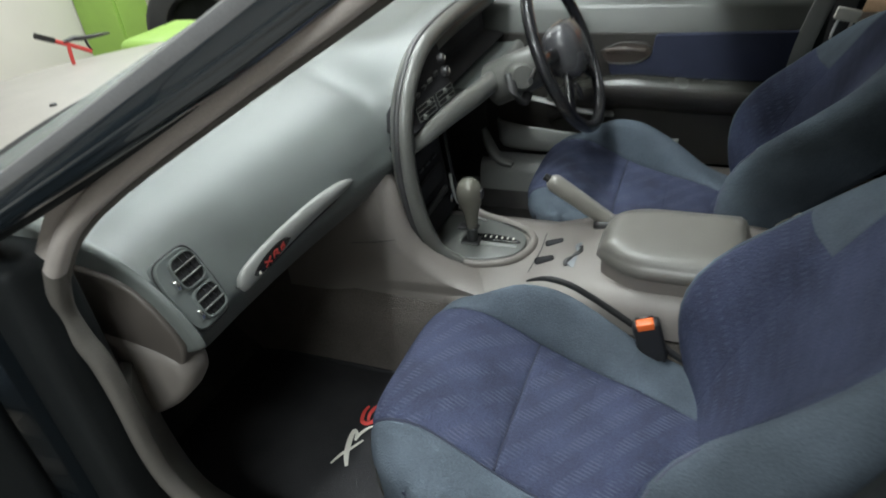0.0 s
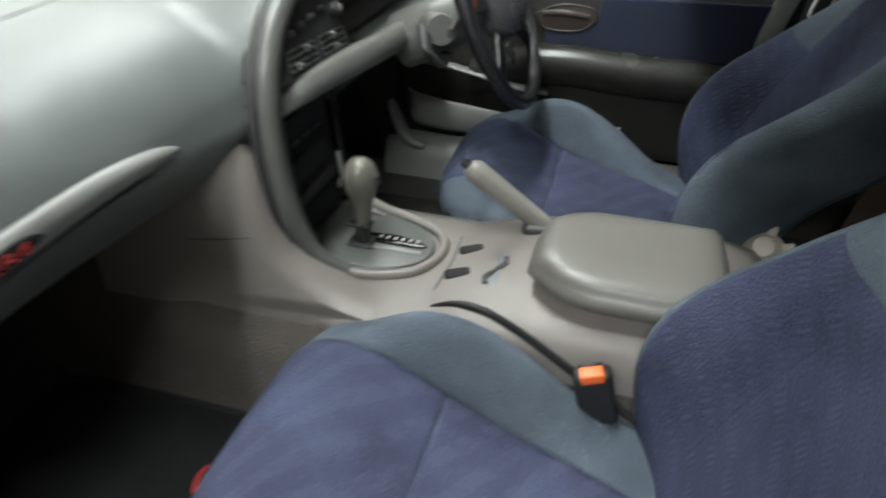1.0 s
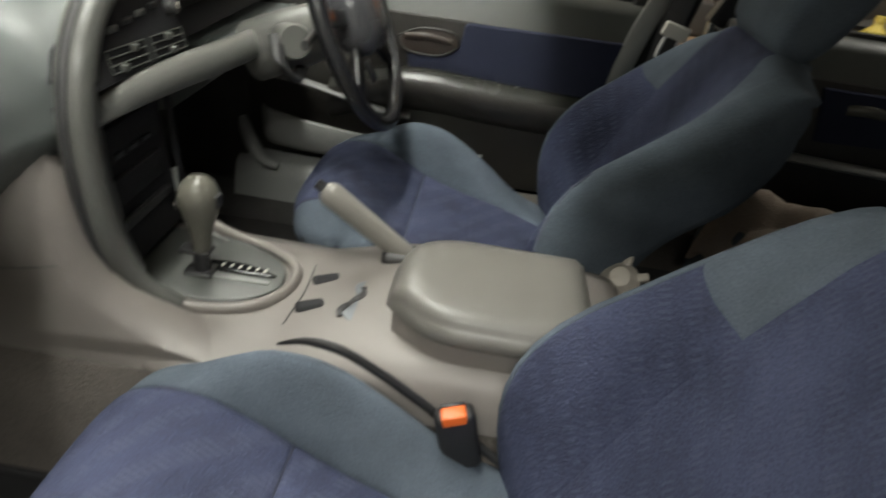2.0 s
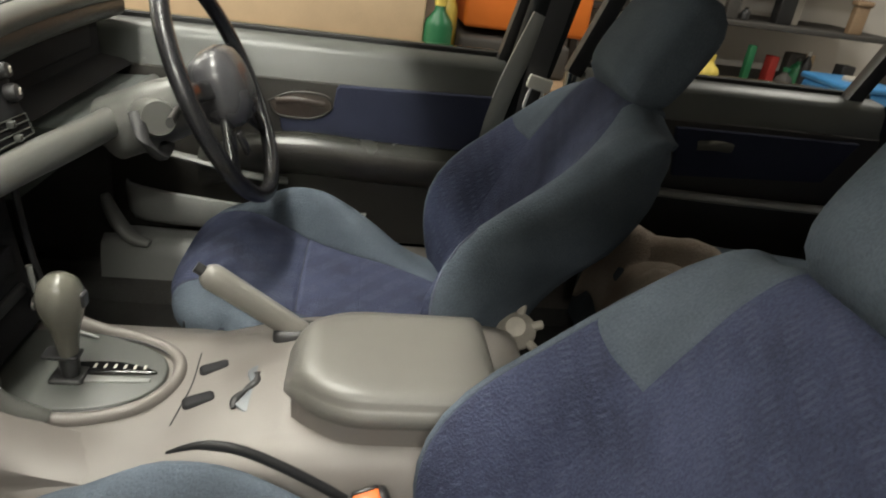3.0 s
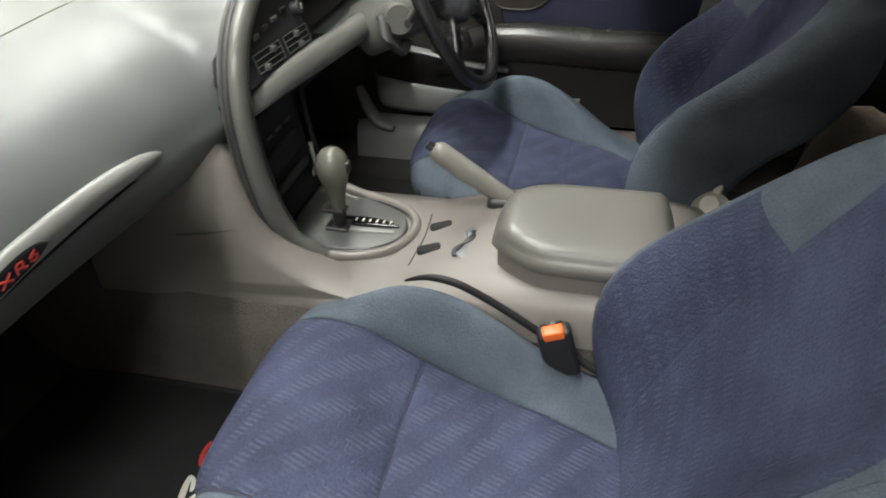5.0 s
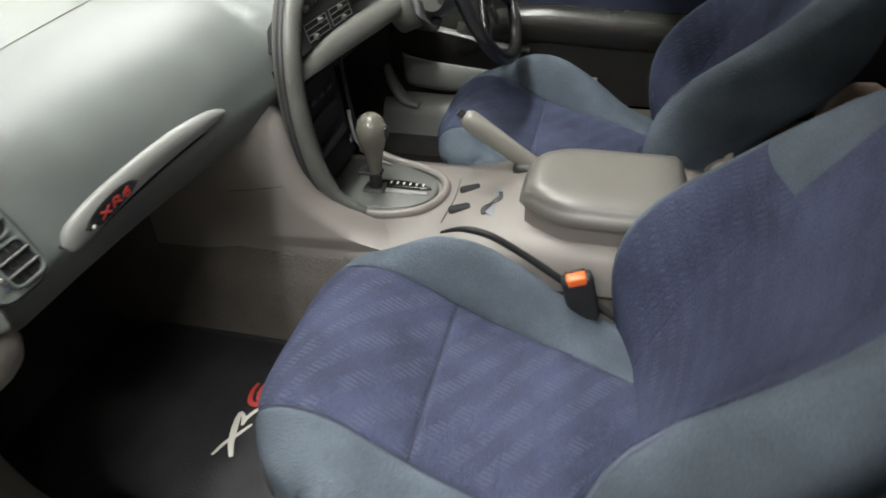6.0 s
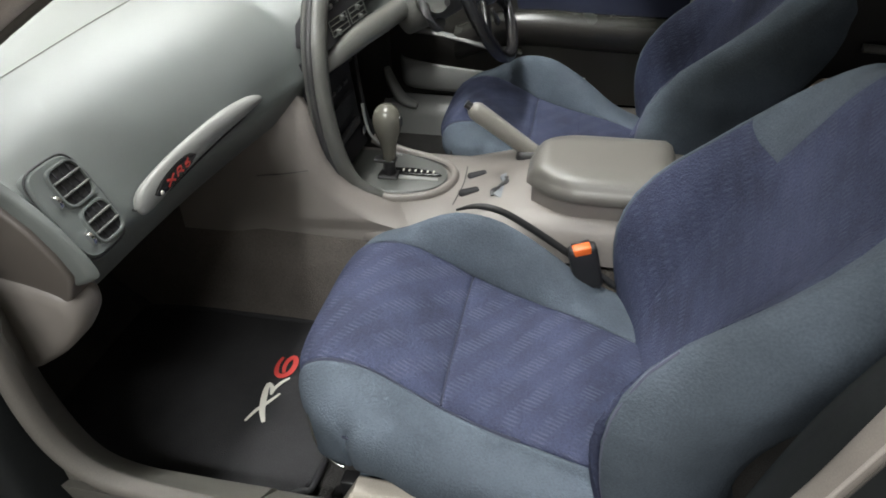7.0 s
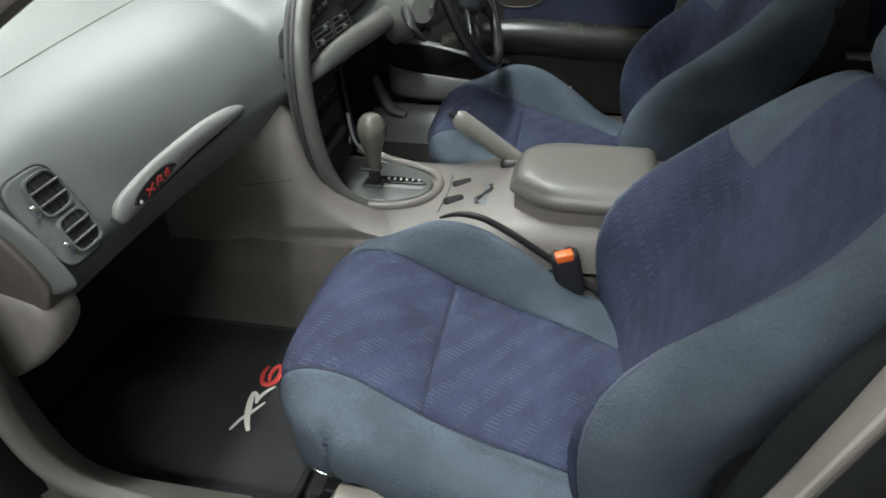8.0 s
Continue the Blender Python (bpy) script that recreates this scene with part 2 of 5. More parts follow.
def sweep(path, w, h, side=None, steps=24, ring=12, power=2.0, taper=None):
    """A bar of a rounded section (half sizes w across, h high) along a smooth path; side: the direction of w."""
    f = spline(path)
    pts = [f(i / steps) for i in range(steps + 1)]
    out = []
    ref = Vector(side) if side else None
    for i, p in enumerate(pts):
        d = (pts[min(i + 1, steps)] - pts[max(i - 1, 0)]).normalized()
        s = ref if ref else (V(0, 0, 1) if abs(d.z) < 0.9 else V(1, 0, 0))
        s = (s - d * s.dot(d)).normalized()
        u = d.cross(s)
        k = taper(i / steps) if taper else 1.0
        ringpts = []
        for j in range(ring):
            a = 2 * math.pi * j / ring
            ca, sa = math.cos(a), math.sin(a)
            x = math.copysign(abs(ca) ** (2 / power), ca) * w * k
            y = math.copysign(abs(sa) ** (2 / power), sa) * h * k
            ringpts.append(p + s * x + u * y)
        out.append(ringpts)
    return loft(out)


def lathe(profile, axis_m, seg=28):
    """Turns (radius, height) points about z, then places them by axis_m."""
    bm = loft([[V(r * math.cos(2 * math.pi * j / seg), r * math.sin(2 * math.pi * j / seg), z) for j in range(seg)] for r, z in profile])
    bm.transform(axis_m)
    return bm


def pillow(base, h, back=0.02, nu=22, nv=16, pu=5.0, pv=5.0):
    """A padded skin over base(u, v), h high in the middle and rounded to its rim, closed behind by a shallow back."""
    bm = bmesh.new()
    top, low = {}, {}
    e = 1e-3
    for i in range(nu + 1):
        for j in range(nv + 1):
            u, v = 0.5 - 0.5 * math.cos(math.pi * i / nu), 0.5 - 0.5 * math.cos(math.pi * j / nv)
            p = base(u, v)
            du = base(min(u + e, 1), v) - base(max(u - e, 0), v)
            dv = base(u, min(v + e, 1)) - base(u, max(v - e, 0))
            nrm = du.cross(dv).normalized()
            k = ((1 - abs(2 * u - 1) ** pu) * (1 - abs(2 * v - 1) ** pv)) ** 0.45 if 0 < i < nu and 0 < j < nv else 0.0
            hh = h(u, v) if callable(h) else h
            top[i, j] = bm.verts.new(p + nrm * hh * k)
            low[i, j] = top[i, j] if k == 0.0 else bm.verts.new(p - nrm * back)
    for i in range(nu):
        for j in range(nv):
            for g, flip in ((top, False), (low, True)):
                q = []
                for key in ((i, j), (i + 1, j), (i + 1, j + 1), (i, j + 1)):
                    if g[key] not in q:
                        q.append(g[key])
                if len(q) > 2 and bm.faces.get(q) is None:
                    bm.faces.new(q[::-1] if flip else q)
    return bm


def outline_slab(points, y0, y1, r=0.006, axis="y"):
    """An outline in (x, z) drawn out between y0 and y1 with rounded rims (axis x: the outline is (y, z))."""
    bm = bmesh.new()
    place = (lambda a, d, b: V(a, d, b)) if axis == "y" else ((lambda a, d, b: V(d, a, b)) if axis == "x" else (lambda a, d, b: V(a, b, d)))
    vs = [bm.verts.new(place(a, y0, b)) for a, b in points]
    face = bm.faces.new(vs)
    ret = bmesh.ops.extrude_face_region(bm, geom=[face])
    d = place(0, y1 - y0, 0)
    bmesh.ops.translate(bm, vec=d, verts=[g for g in ret["geom"] if isinstance(g, bmesh.types.BMVert)])
    bmesh.ops.recalc_face_normals(bm, faces=bm.faces)
    if r:
        rim = [e for e in bm.edges if len(e.link_faces) == 2 and any(len(f.verts) == len(points) for f in e.link_faces)]
        bmesh.ops.bevel(bm, geom=rim, offset=r, segments=3, affect="EDGES", profile=0.5)
    return bm


def smooth_outline(pts, n=48):
    f = spline([(*p, 0) for p in (*pts, pts[0])])
    return [(f(i / n).x, f(i / n).y) for i in range(n)]


# ---- garage ----
GROUND = 0.10
tagged(part("floor", rbox((-6, -5, GROUND - 0.2), (6, 5, GROUND), 0), CONCRETE, smooth=False), "grey concrete garage floor", "floor", kind="structure")
ceiling = tagged(part("ceiling", rbox((-6, -5, 2.72), (6, 5, 2.85), 0), CEIL, smooth=False), "flat garage ceiling, unseen, paled to bounce fill light", "ceiling", kind="structure")
for wall_name, lo, hi in (("wall_front", (-4.2, -5, GROUND), (-4.0, 5, 2.72)), ("wall_rear", (5.0, -5, GROUND), (5.2, 5, 2.72)),
                          ("wall_driver_side", (-4.0, 3.2, GROUND), (5.0, 3.4, 2.72)), ("wall_passenger_side", (-4.0, -4.2, GROUND), (5.0, -4.0, 2.72))):
    tagged(part(wall_name, rbox(lo, hi, 0), FILL_WALL if wall_name in ("wall_rear", "wall_passenger_side") else WALL, smooth=False), "unseen rendered garage wall, paled to bounce fill light" if wall_name in ("wall_rear", "wall_passenger_side") else "off-white painted garage wall", "wall", kind="structure")
# assumed fixtures, out of view, for every lamp including the two fill lamps
for lamp_name, at, watts, turn in LAMPS:
    lamp_thing = thing("ceiling_light", "long white fluorescent batten assumed on the unseen ceiling", "light", (at[0], at[1], 2.72), "garage ceiling lights")
    lm = pose(at[0], at[1], 0, 0, 0, turn)
    part("housing", rbox((-0.62, -0.09, 2.68), (0.62, 0.09, 2.72), 0.01), WALL, lamp_thing, m=lm)
    part("diffuser", rbox((-0.6, -0.07, 2.645), (0.6, 0.07, 2.678), 0.012), glow("lamp_diffuser", (1, 0.95, 0.86), 4.0), lamp_thing, m=lm)

# ---- car body ----
car = thing("car", "dark-painted sedan with its front passenger door open", "car", (0, 0, GROUND))
MIDY = 0.03
part("floor_pan", rbox((-0.62, -0.60, 0.30), (1.75, 0.68, 0.362), 0.01), DARK_CARPET, car, "dark carpeted floor")
toe = spline([(-0.40, 0, 0.36), (-0.50, 0, 0.42), (-0.60, 0, 0.55), (-0.63, 0, 0.80), (-0.60, 0, 0.98)])
part("toe_board", loft([[toe(i / 16) + V(0, y, 0) for y in (-0.64, 0.70)] + [toe(i / 16) + V(-0.04, y, -0.03) for y in (0.70, -0.64)] for i in range(17)]), DARK_CARPET, car, "dark carpet of the toe board")


def tunnel_ring(x, top):
    return [V(x, y, z) for y, z in ((-0.185, 0.355), (-0.168, 0.385), (-0.155, 0.48), (-0.142, top - 0.02), (-0.12, top), (0.18, top), (0.202, top - 0.02), (0.215, 0.48), (0.228, 0.385), (0.245, 0.355))]


part("tunnel", loft([tunnel_ring(x, t) for x, t in ((-0.62, 0.66), (-0.3, 0.61), (0.0, 0.585), (0.4, 0.565), (0.62, 0.52), (0.75, 0.44), (1.0, 0.42))]), CARPET, car, "grey-brown carpet of the centre tunnel")
for y in (-0.655, 0.690):
    part("side_panel", rbox((-0.64, y - 0.012, 0.36), (-0.13 if y > 0 else -0.24, y + 0.012, 0.93), 0.006), DARK_CARPET, car, "dark carpet of the footwell side")
# rocker and scuff plates, both sides
for side, yo, lab in ((-1, MIDY, "grey scuff plate of the near sill, shade in its colour"), (1, MIDY, "grey scuff plate of the far sill, paled for the light on it")):
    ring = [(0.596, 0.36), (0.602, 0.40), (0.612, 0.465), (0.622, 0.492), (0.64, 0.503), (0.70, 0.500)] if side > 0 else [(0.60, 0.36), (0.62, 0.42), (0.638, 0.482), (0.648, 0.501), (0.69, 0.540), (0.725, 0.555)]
    # near plate darkened for shade, far plate paled for the light on it
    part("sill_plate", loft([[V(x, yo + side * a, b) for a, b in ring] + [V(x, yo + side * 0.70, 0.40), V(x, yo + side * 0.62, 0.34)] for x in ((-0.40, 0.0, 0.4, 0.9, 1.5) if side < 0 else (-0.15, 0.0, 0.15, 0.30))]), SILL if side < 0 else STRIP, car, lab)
    part("sill_carpet", loft([[V(x, yo + side * a, b) for a, b in ((0.585, 0.355), (0.606, 0.42), (0.616, 0.445), (0.632, 0.448), (0.64, 0.355))] for x in (-0.40, 0.3, 0.9, 1.5)]), DARK_CARPET, car, "dark carpet along the sill's foot")
    part("rocker", loft([[V(x, yo + side * a, b) for a, b in ((0.69, 0.495), (0.78, 0.47), (0.83, 0.42), (0.84, 0.28), (0.80, 0.22), (0.69, 0.22))] for x in (-0.6, 0.2, 1.6)]), PAINT, car)
part("sill_carpet", loft([[V(x, MIDY + a, b) for a, b in ((0.594, 0.355), (0.600, 0.40), (0.612, 0.470), (0.624, 0.496), (0.64, 0.500), (0.70, 0.495), (0.70, 0.40), (0.62, 0.34))] for x in (0.303, 0.6, 1.0, 1.5)]), CARPET, car, "brown-grey carpet over the far sill")
# door aperture seal of the open door
SEAL = [(0.66, -0.655, 1.41), (0.42, -0.685, 1.365), (0.262, -0.69, 1.277), (0.150, -0.69, 1.216), (-0.006, -0.69, 1.128), (-0.098, -0.69, 1.066), (-0.158, -0.69, 1.002), (-0.190, -0.69, 0.942), (-0.185, -0.69, 0.897), (-0.171, -0.69, 0.858), (-0.166, -0.69, 0.79),
        (-0.166, -0.69, 0.70), (-0.152, -0.69, 0.635), (-0.115, -0.69, 0.592), (-0.04, -0.69, 0.575), (0.12, -0.69, 0.565), (0.38, -0.695, 0.565), (0.54, -0.70, 0.60), (0.605, -0.70, 0.72), (0.638, -0.70, 0.84), (0.662, -0.70, 0.94), (0.69, -0.69, 1.10), (0.735, -0.67, 1.28), (0.735, -0.655, 1.40)]
# light on the pillar and shade lower down are coloured into the runs
for run, rubber, words in ((SEAL[:7], SEAL_PALE, "warm grey welt along the windscreen pillar, paled for the light on it"), (SEAL[6:19], RUBBER_LOW, "dull grey rubber seal beside the dashboard and along the sill, shade in its colour"), (SEAL[18:], RUBBER, "warm grey rubber seal of the rear pillar")):
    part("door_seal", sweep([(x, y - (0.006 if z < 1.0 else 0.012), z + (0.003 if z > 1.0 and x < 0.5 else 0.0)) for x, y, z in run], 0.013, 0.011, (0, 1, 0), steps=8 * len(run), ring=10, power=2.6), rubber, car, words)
part("pillar_garnish", sweep([(x - 0.010, y - 0.012, z + 0.020) for x, y, z in SEAL[1:7]], 0.0035, 0.010, (0, 1, 0), steps=60, ring=8, power=3), SEAL_PALE, car, "flat warm grey lip outside the seal")
part("seal_bead", sweep([(x - 0.002, y - 0.0175, z) for x, y, z in SEAL[18:]], 0.0022, 0.0026, (0, 1, 0), steps=48, ring=8), SEAL_PALE, car, "paler raised bead of the pillar seal")
part("seal_lip", sweep([(x + 0.013, y - 0.010, z) for x, y, z in SEAL[18:]], 0.004, 0.0035, (0, 1, 0), steps=48, ring=8), SEAL_LIP, car, "brown outer lip of the pillar seal")
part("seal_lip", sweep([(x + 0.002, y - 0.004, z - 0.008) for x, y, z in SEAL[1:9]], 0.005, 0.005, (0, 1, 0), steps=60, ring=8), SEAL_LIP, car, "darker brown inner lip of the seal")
# A pillars with windscreen between them
for side in (-1, 1):
    y = MIDY + side * 0.765
    line = [(-0.62, y + side * 0.0, 0.90), (-0.30, y - side * 0.005, 1.025), (-0.05, y - side * 0.015, 1.142), (0.16, y - side * 0.025, 1.245), (0.40, y - side * 0.07, 1.37), (0.62, y - side * 0.10, 1.435)]
    part("a_pillar", sweep([(p[0], p[1] + side * 0.012, p[2] + 0.006) for p in line], 0.020, 0.022, (0, 1, 0), steps=40, ring=14, power=3), PAINT, car, "gloss dark A-pillar")
    # reflection on the pillar's top face, added as a grey strip
    part("pillar_sheen", sweep([(p[0] - 0.006, p[1] + side * 0.012, p[2] + 0.018) for p in line], 0.0213, 0.009, (0, 1, 0), steps=40, ring=12, power=3), COWL, car, "grey strip standing in for the reflection on the pillar's top face")
    # bright glint along that reflection, added as a thin bar
    part("sheen_edge", sweep([(p[0] - 0.008, p[1] + side * 0.002, p[2] + 0.0275) for p in line], 0.002, 0.002, (0, 1, 0), steps=40, ring=8), CHROME, car, "thin bright line standing in for the reflection's edge")
    part("pillar_ridge", sweep([(p[0] + 0.012, p[1] + side * 0.031, p[2] + 0.003) for p in line], 0.0015, 0.0028, (0, 1, 0), steps=40, ring=8), PAINT, car, "raised gloss ridge of the pillar")
    inner = [(p[0] + 0.004, p[1] - side * 0.020, p[2] - 0.006) for p in line]
    part("a_pillar_rebate", sweep(inner, 0.022, 0.015, (0, 1, 0), steps=40, ring=12, power=3), PAINT_DULL, car)
    trim_line = [(p[0] + 0.006, p[1] - side * 0.075, p[2] - 0.006) for p in line[1:]]
    part("a_pillar_trim", sweep(trim_line, 0.016, 0.016, (0, 1, 0), steps=32, ring=12, power=2.6), TRIM, car, "warm grey pillar trim")
    part("roof_rail", sweep([(0.60, y - side * 0.11, 1.45), (0.9, y - side * 0.13, 1.475), (1.4, y - side * 0.13, 1.465), (1.9, y - side * 0.1, 1.36)], 0.05, 0.035, (0, 1, 0), ring=12, power=3), PAINT, car)
part("roof_panel", loft([[V(x, MIDY + a * 0.66, z + 0.045 * (1 - a * a)) for a in (-1, -0.5, 0, 0.5, 1)] + [V(x, MIDY + a * 0.66, z - 0.03 + 0.045 * (1 - a * a)) for a in (1, 0.5, 0, -0.5, -1)] for x, z in ((0.34, 1.372), (0.44, 1.412), (0.6, 1.455), (1.0, 1.485), (1.5, 1.475), (1.85, 1.40))]), HEADLINER, car, "pale cloth headlining under the roof")
part("roof_skin", loft([[V(x, MIDY + a * 0.675, z + 0.012 + 0.05 * (1 - a * a)) for a in (-1, -0.5, 0, 0.5, 1)] + [V(x, MIDY + a * 0.675, z + 0.002 + 0.045 * (1 - a * a)) for a in (1, 0.5, 0, -0.5, -1)] for x, z in ((0.335, 1.372), (0.44, 1.412), (0.6, 1.455), (1.0, 1.485), (1.5, 1.475), (1.86, 1.40))]), PAINT, car, "gloss dark roof skin")
screen = loft([[V(-0.60 + 0.95 * f, MIDY + a * (0.74 - 0.08 * f), 0.945 + 0.43 * f + 0.02 * (1 - a * a)) for a in (-1, -0.5, 0, 0.5, 1)] for f in (0, 0.5, 1)], closed=False)
glass_pane = part("windscreen", screen, GLASS, car, "clear windscreen")
glass_pane.visible_shadow = False
# B pillars
for side in (-1, 1):
    y = MIDY + side * 0.71
    bp = [(0.60 if side < 0 else 0.70, y, 0.50), (0.66 if side < 0 else 0.725, y, 0.80), (0.74 if side < 0 else 0.76, y - side * 0.01, 1.0), (0.80, y - side * 0.05, 1.25), (0.85, y - side * 0.085, 1.44)]
    # pillar darkened to hold the shade that falls on it
    part("b_pillar", sweep(bp, 0.03, 0.05, (0, 1, 0), steps=30, ring=12, power=3.2), PAINT_DULL, car, "black B-pillar, darkened further for shade")
far_trim = [(0.665, 0.695, 0.62), (0.675, 0.695, 0.80), (0.695, 0.695, 0.90), (0.715, 0.69, 0.97), (0.745, 0.685, 1.06)]
part("pillar_trim", sweep(far_trim, 0.008, 0.021, (0, 1, 0), steps=20, ring=10, power=3), STRIP, car, "pale grey lower B-pillar trim")
# bonnet, cowl and wing
hood_rows = []
for i in range(9):
    f = i / 8
    x = -0.70 - 1.05 * f
    hood_rows.append([V(x - (0.13 * (1 - a * a) - 0.05) * (1 - f) ** 2, MIDY + a * (0.72 - 0.06 * f), 0.912 + 0.02 * f - 0.16 * f * f + 0.035 - 0.062 * a * a) for a in [j / 6 - 1 for j in range(13)]])
part("bonnet", loft([r + [p - V(0, 0, 0.02) for p in r[::-1]] for r in hood_rows]), HOOD_PAINT, car, "dusty pale bonnet panel")
part("cowl", loft([[V(x - 0.10 * (1 - a * a), MIDY + a * 0.74, z) for a in (-1, -0.75, -0.5, -0.25, 0, 0.25, 0.5, 0.75, 1)] + [V(x - 0.10 * (1 - a * a), MIDY + a * 0.74, z - 0.05) for a in (1, 0.75, 0.5, 0.25, 0, -0.25, -0.5, -0.75, -1)] for x, z in ((-0.72, 0.892), (-0.66, 0.889), (-0.56, 0.905), (-0.48, 0.915))]), COWL, car, "grey cowl panel below the windscreen")
for k in range(9):
    y = -0.56 + 0.07 * k
    a = (y - MIDY) / 0.74
    part("cowl_slot", rbox((-0.012, -0.026, -0.003), (0.012, 0.026, 0.003), 0.002, 2, Matrix.Translation((-0.655 - 0.10 * (1 - a * a), y, 0.8905)) @ Matrix.Rotation(-0.27 * a, 4, "Z")), BLACK, car, "black cowl slot")
part("bonnet_seal", sweep([(-0.655 - 0.13 * (1 - a * a), MIDY + a * 0.71, 0.950 - 0.062 * a * a) for a in (-1, -0.6, -0.2, 0.2, 0.6, 1)], 0.010, 0.010, steps=40, ring=8), BLACK_RUBBER, car, "black seal along the bonnet's rear edge")
part("washer_nozzle", lathe([(0.002, 0.010), (0.007, 0.009), (0.010, 0.003), (0.011, 0.0)], pose(-0.86, -0.12, 0.939), 12), BLACK, car, "small black washer nozzle")
for side in (-1, 1):
    part("wing", loft([[V(x, MIDY + side * (0.72 + a), z) for a, z in ((0.0, zt), (0.09, zt - 0.02), (0.13, zt - 0.12), (0.13, 0.35), (0.05, 0.35), (0.0, zt - 0.15))] for x, zt in ((-0.24, 0.95), (-0.6, 0.90), (-1.2, 0.83), (-1.8, 0.70))]), PAINT, car, "gloss dark front wing")
for k, (y0, y1) in enumerate(((-0.55, 0.02), (0.05, 0.60))):
    part("wiper", sweep([(-0.66, y0, 0.915), (-0.62, (y0 + y1) / 2, 0.935), (-0.62, y1, 0.930)], 0.006, 0.009, steps=16, ring=8), BLACK, car, "black wiper arm")
# hinge post inside the open door
# post's near-black colour includes the doorway's shade
part("hinge_post", rbox((-0.30, -0.745, 0.30), (-0.185, -0.66, 1.02), 0.02), PAINT_DULL, car, "dark painted hinge post, shade in its near-black colour")
part("rear_shelf", rbox((1.70, -0.60, 0.90), (2.2, 0.66, 0.94), 0.02), DASH_DARK, car, "dark parcel shelf")
part("rear_bulkhead", rbox((1.76, -0.66, 0.32), (1.82, 0.72, 0.92), 0.01), DARK_CARPET, car)
rear_pane = part("rear_window", loft([[V(1.86 + 0.35 * f, MIDY + a * 0.62, 1.38 - 0.42 * f) for a in (-1, 0, 1)] for f in (0, 1)], closed=False), GLASS, car)
rear_pane.visible_shadow = False

# tail, nose and wheels close the body outside the view
part("boot_lid", loft([[V(x, MIDY + a * 0.70, z + 0.03 * (1 - a * a)) for a in (-1, -0.5, 0, 0.5, 1)] + [V(x, MIDY + a * 0.70, z - 0.03) for a in (1, 0.5, 0, -0.5, -1)] for x, z in ((2.18, 0.95), (2.5, 0.955), (2.85, 0.92), (2.90, 0.86))]), PAINT, car, "gloss dark boot lid")
for side in (-1, 1):
    part("rear_quarter", loft([[V(x, MIDY + side * a, z) for a, z in ((0.70, zt), (0.78, zt - 0.03), (0.83, zt - 0.14), (0.83, 0.33), (0.74, 0.33))] for x, zt in ((1.62, 0.95), (2.2, 0.955), (2.75, 0.92), (2.93, 0.82))]), PAINT, car, "gloss dark rear quarter panel")
part("rear_bumper", sweep([(2.86, MIDY - 0.78, 0.50), (2.97, MIDY - 0.5, 0.50), (3.0, MIDY, 0.50), (2.97, MIDY + 0.5, 0.50), (2.86, MIDY + 0.78, 0.50)], 0.06, 0.17, (1, 0, 0), steps=30, ring=14, power=4), PAINT, car, "dark rear bumper")
part("front_bumper", sweep([(-1.74, MIDY - 0.80, 0.50), (-1.90, MIDY - 0.5, 0.50), (-1.95, MIDY, 0.50), (-1.90, MIDY + 0.5, 0.50), (-1.74, MIDY + 0.80, 0.50)], 0.08, 0.22, (1, 0, 0), steps=30, ring=14, power=4), PAINT, car, "dark front bumper")
part("underbody", rbox((-1.75, -0.66, 0.24), (2.85, 0.72, 0.30), 0.02), BLACK, car)
for x in (-1.02, 1.80):
    for side in (-1, 1):
        hub_m = pose(x, MIDY + side * 0.735, GROUND + 0.315, 90 * -side, 0, 0)
        wh = part("wheel", lathe([(0.19, -0.10), (0.26, -0.105), (0.305, -0.095), (0.315, -0.07), (0.315, 0.07), (0.305, 0.095), (0.26, 0.105), (0.19, 0.10)], hub_m, 40), BLACK_RUBBER, car, "black tyre")
        part("rim", lathe([(0.002, 0.085), (0.06, 0.088), (0.08, 0.070), (0.15, 0.072), (0.185, 0.098), (0.195, 0.102), (0.195, -0.09)], hub_m, 36), CHROME, wh, "plain metal wheel rim")

# ---- far front door ----


def far_door(name, x0, x1, label, rear=False):
    d = thing(name, label, "car door", (x0, 0.76, 0.45))
    part("outer_skin", rbox((x0 - 0.02, 0.80, 0.42), (x1, 0.845, 0.945), 0.015), PAINT, d, "dark painted outer skin")
    card = [(0.735, 0.50), (0.715, 0.56), (0.705, 0.70), (0.708, 0.80), (0.712, 0.868), (0.722, 0.885), (0.728, 0.93), (0.745, 0.948), (0.80, 0.952), (0.805, 0.50)]
    part("door_card", loft([[V(x, a, b) for a, b in card] for x in (x0, (x0 + x1) / 2, x1)]), DOOR_LEDGE, d, "grey-green moulded door trim")
    part("lower_panel", loft([[V(x, a, b) for a, b in ((0.728, 0.505), (0.709, 0.56), (0.699, 0.70), (0.700, 0.80), (0.706, 0.872), (0.716, 0.874), (0.716, 0.80), (0.712, 0.70), (0.720, 0.56), (0.735, 0.505))] for x in (x0 + 0.02, (x0 + x1) / 2, x1 - 0.004)]), DOOR_DARK, d, "dark brown lower door panel")
    part("window_rubber", rbox((x0, 0.795, 0.947), (x1, 0.815, 0.962), 0.004), BLACK_RUBBER, d)
    part("window_glass", rbox((x0, 0.806, 0.94), (x1 - 0.02, 0.811, 0.965), 0.001), GLASS, d)
    return d


door_far = far_door("driver_door", -0.20, 0.70, "closed driver's door with blue cloth inset and grey trim")
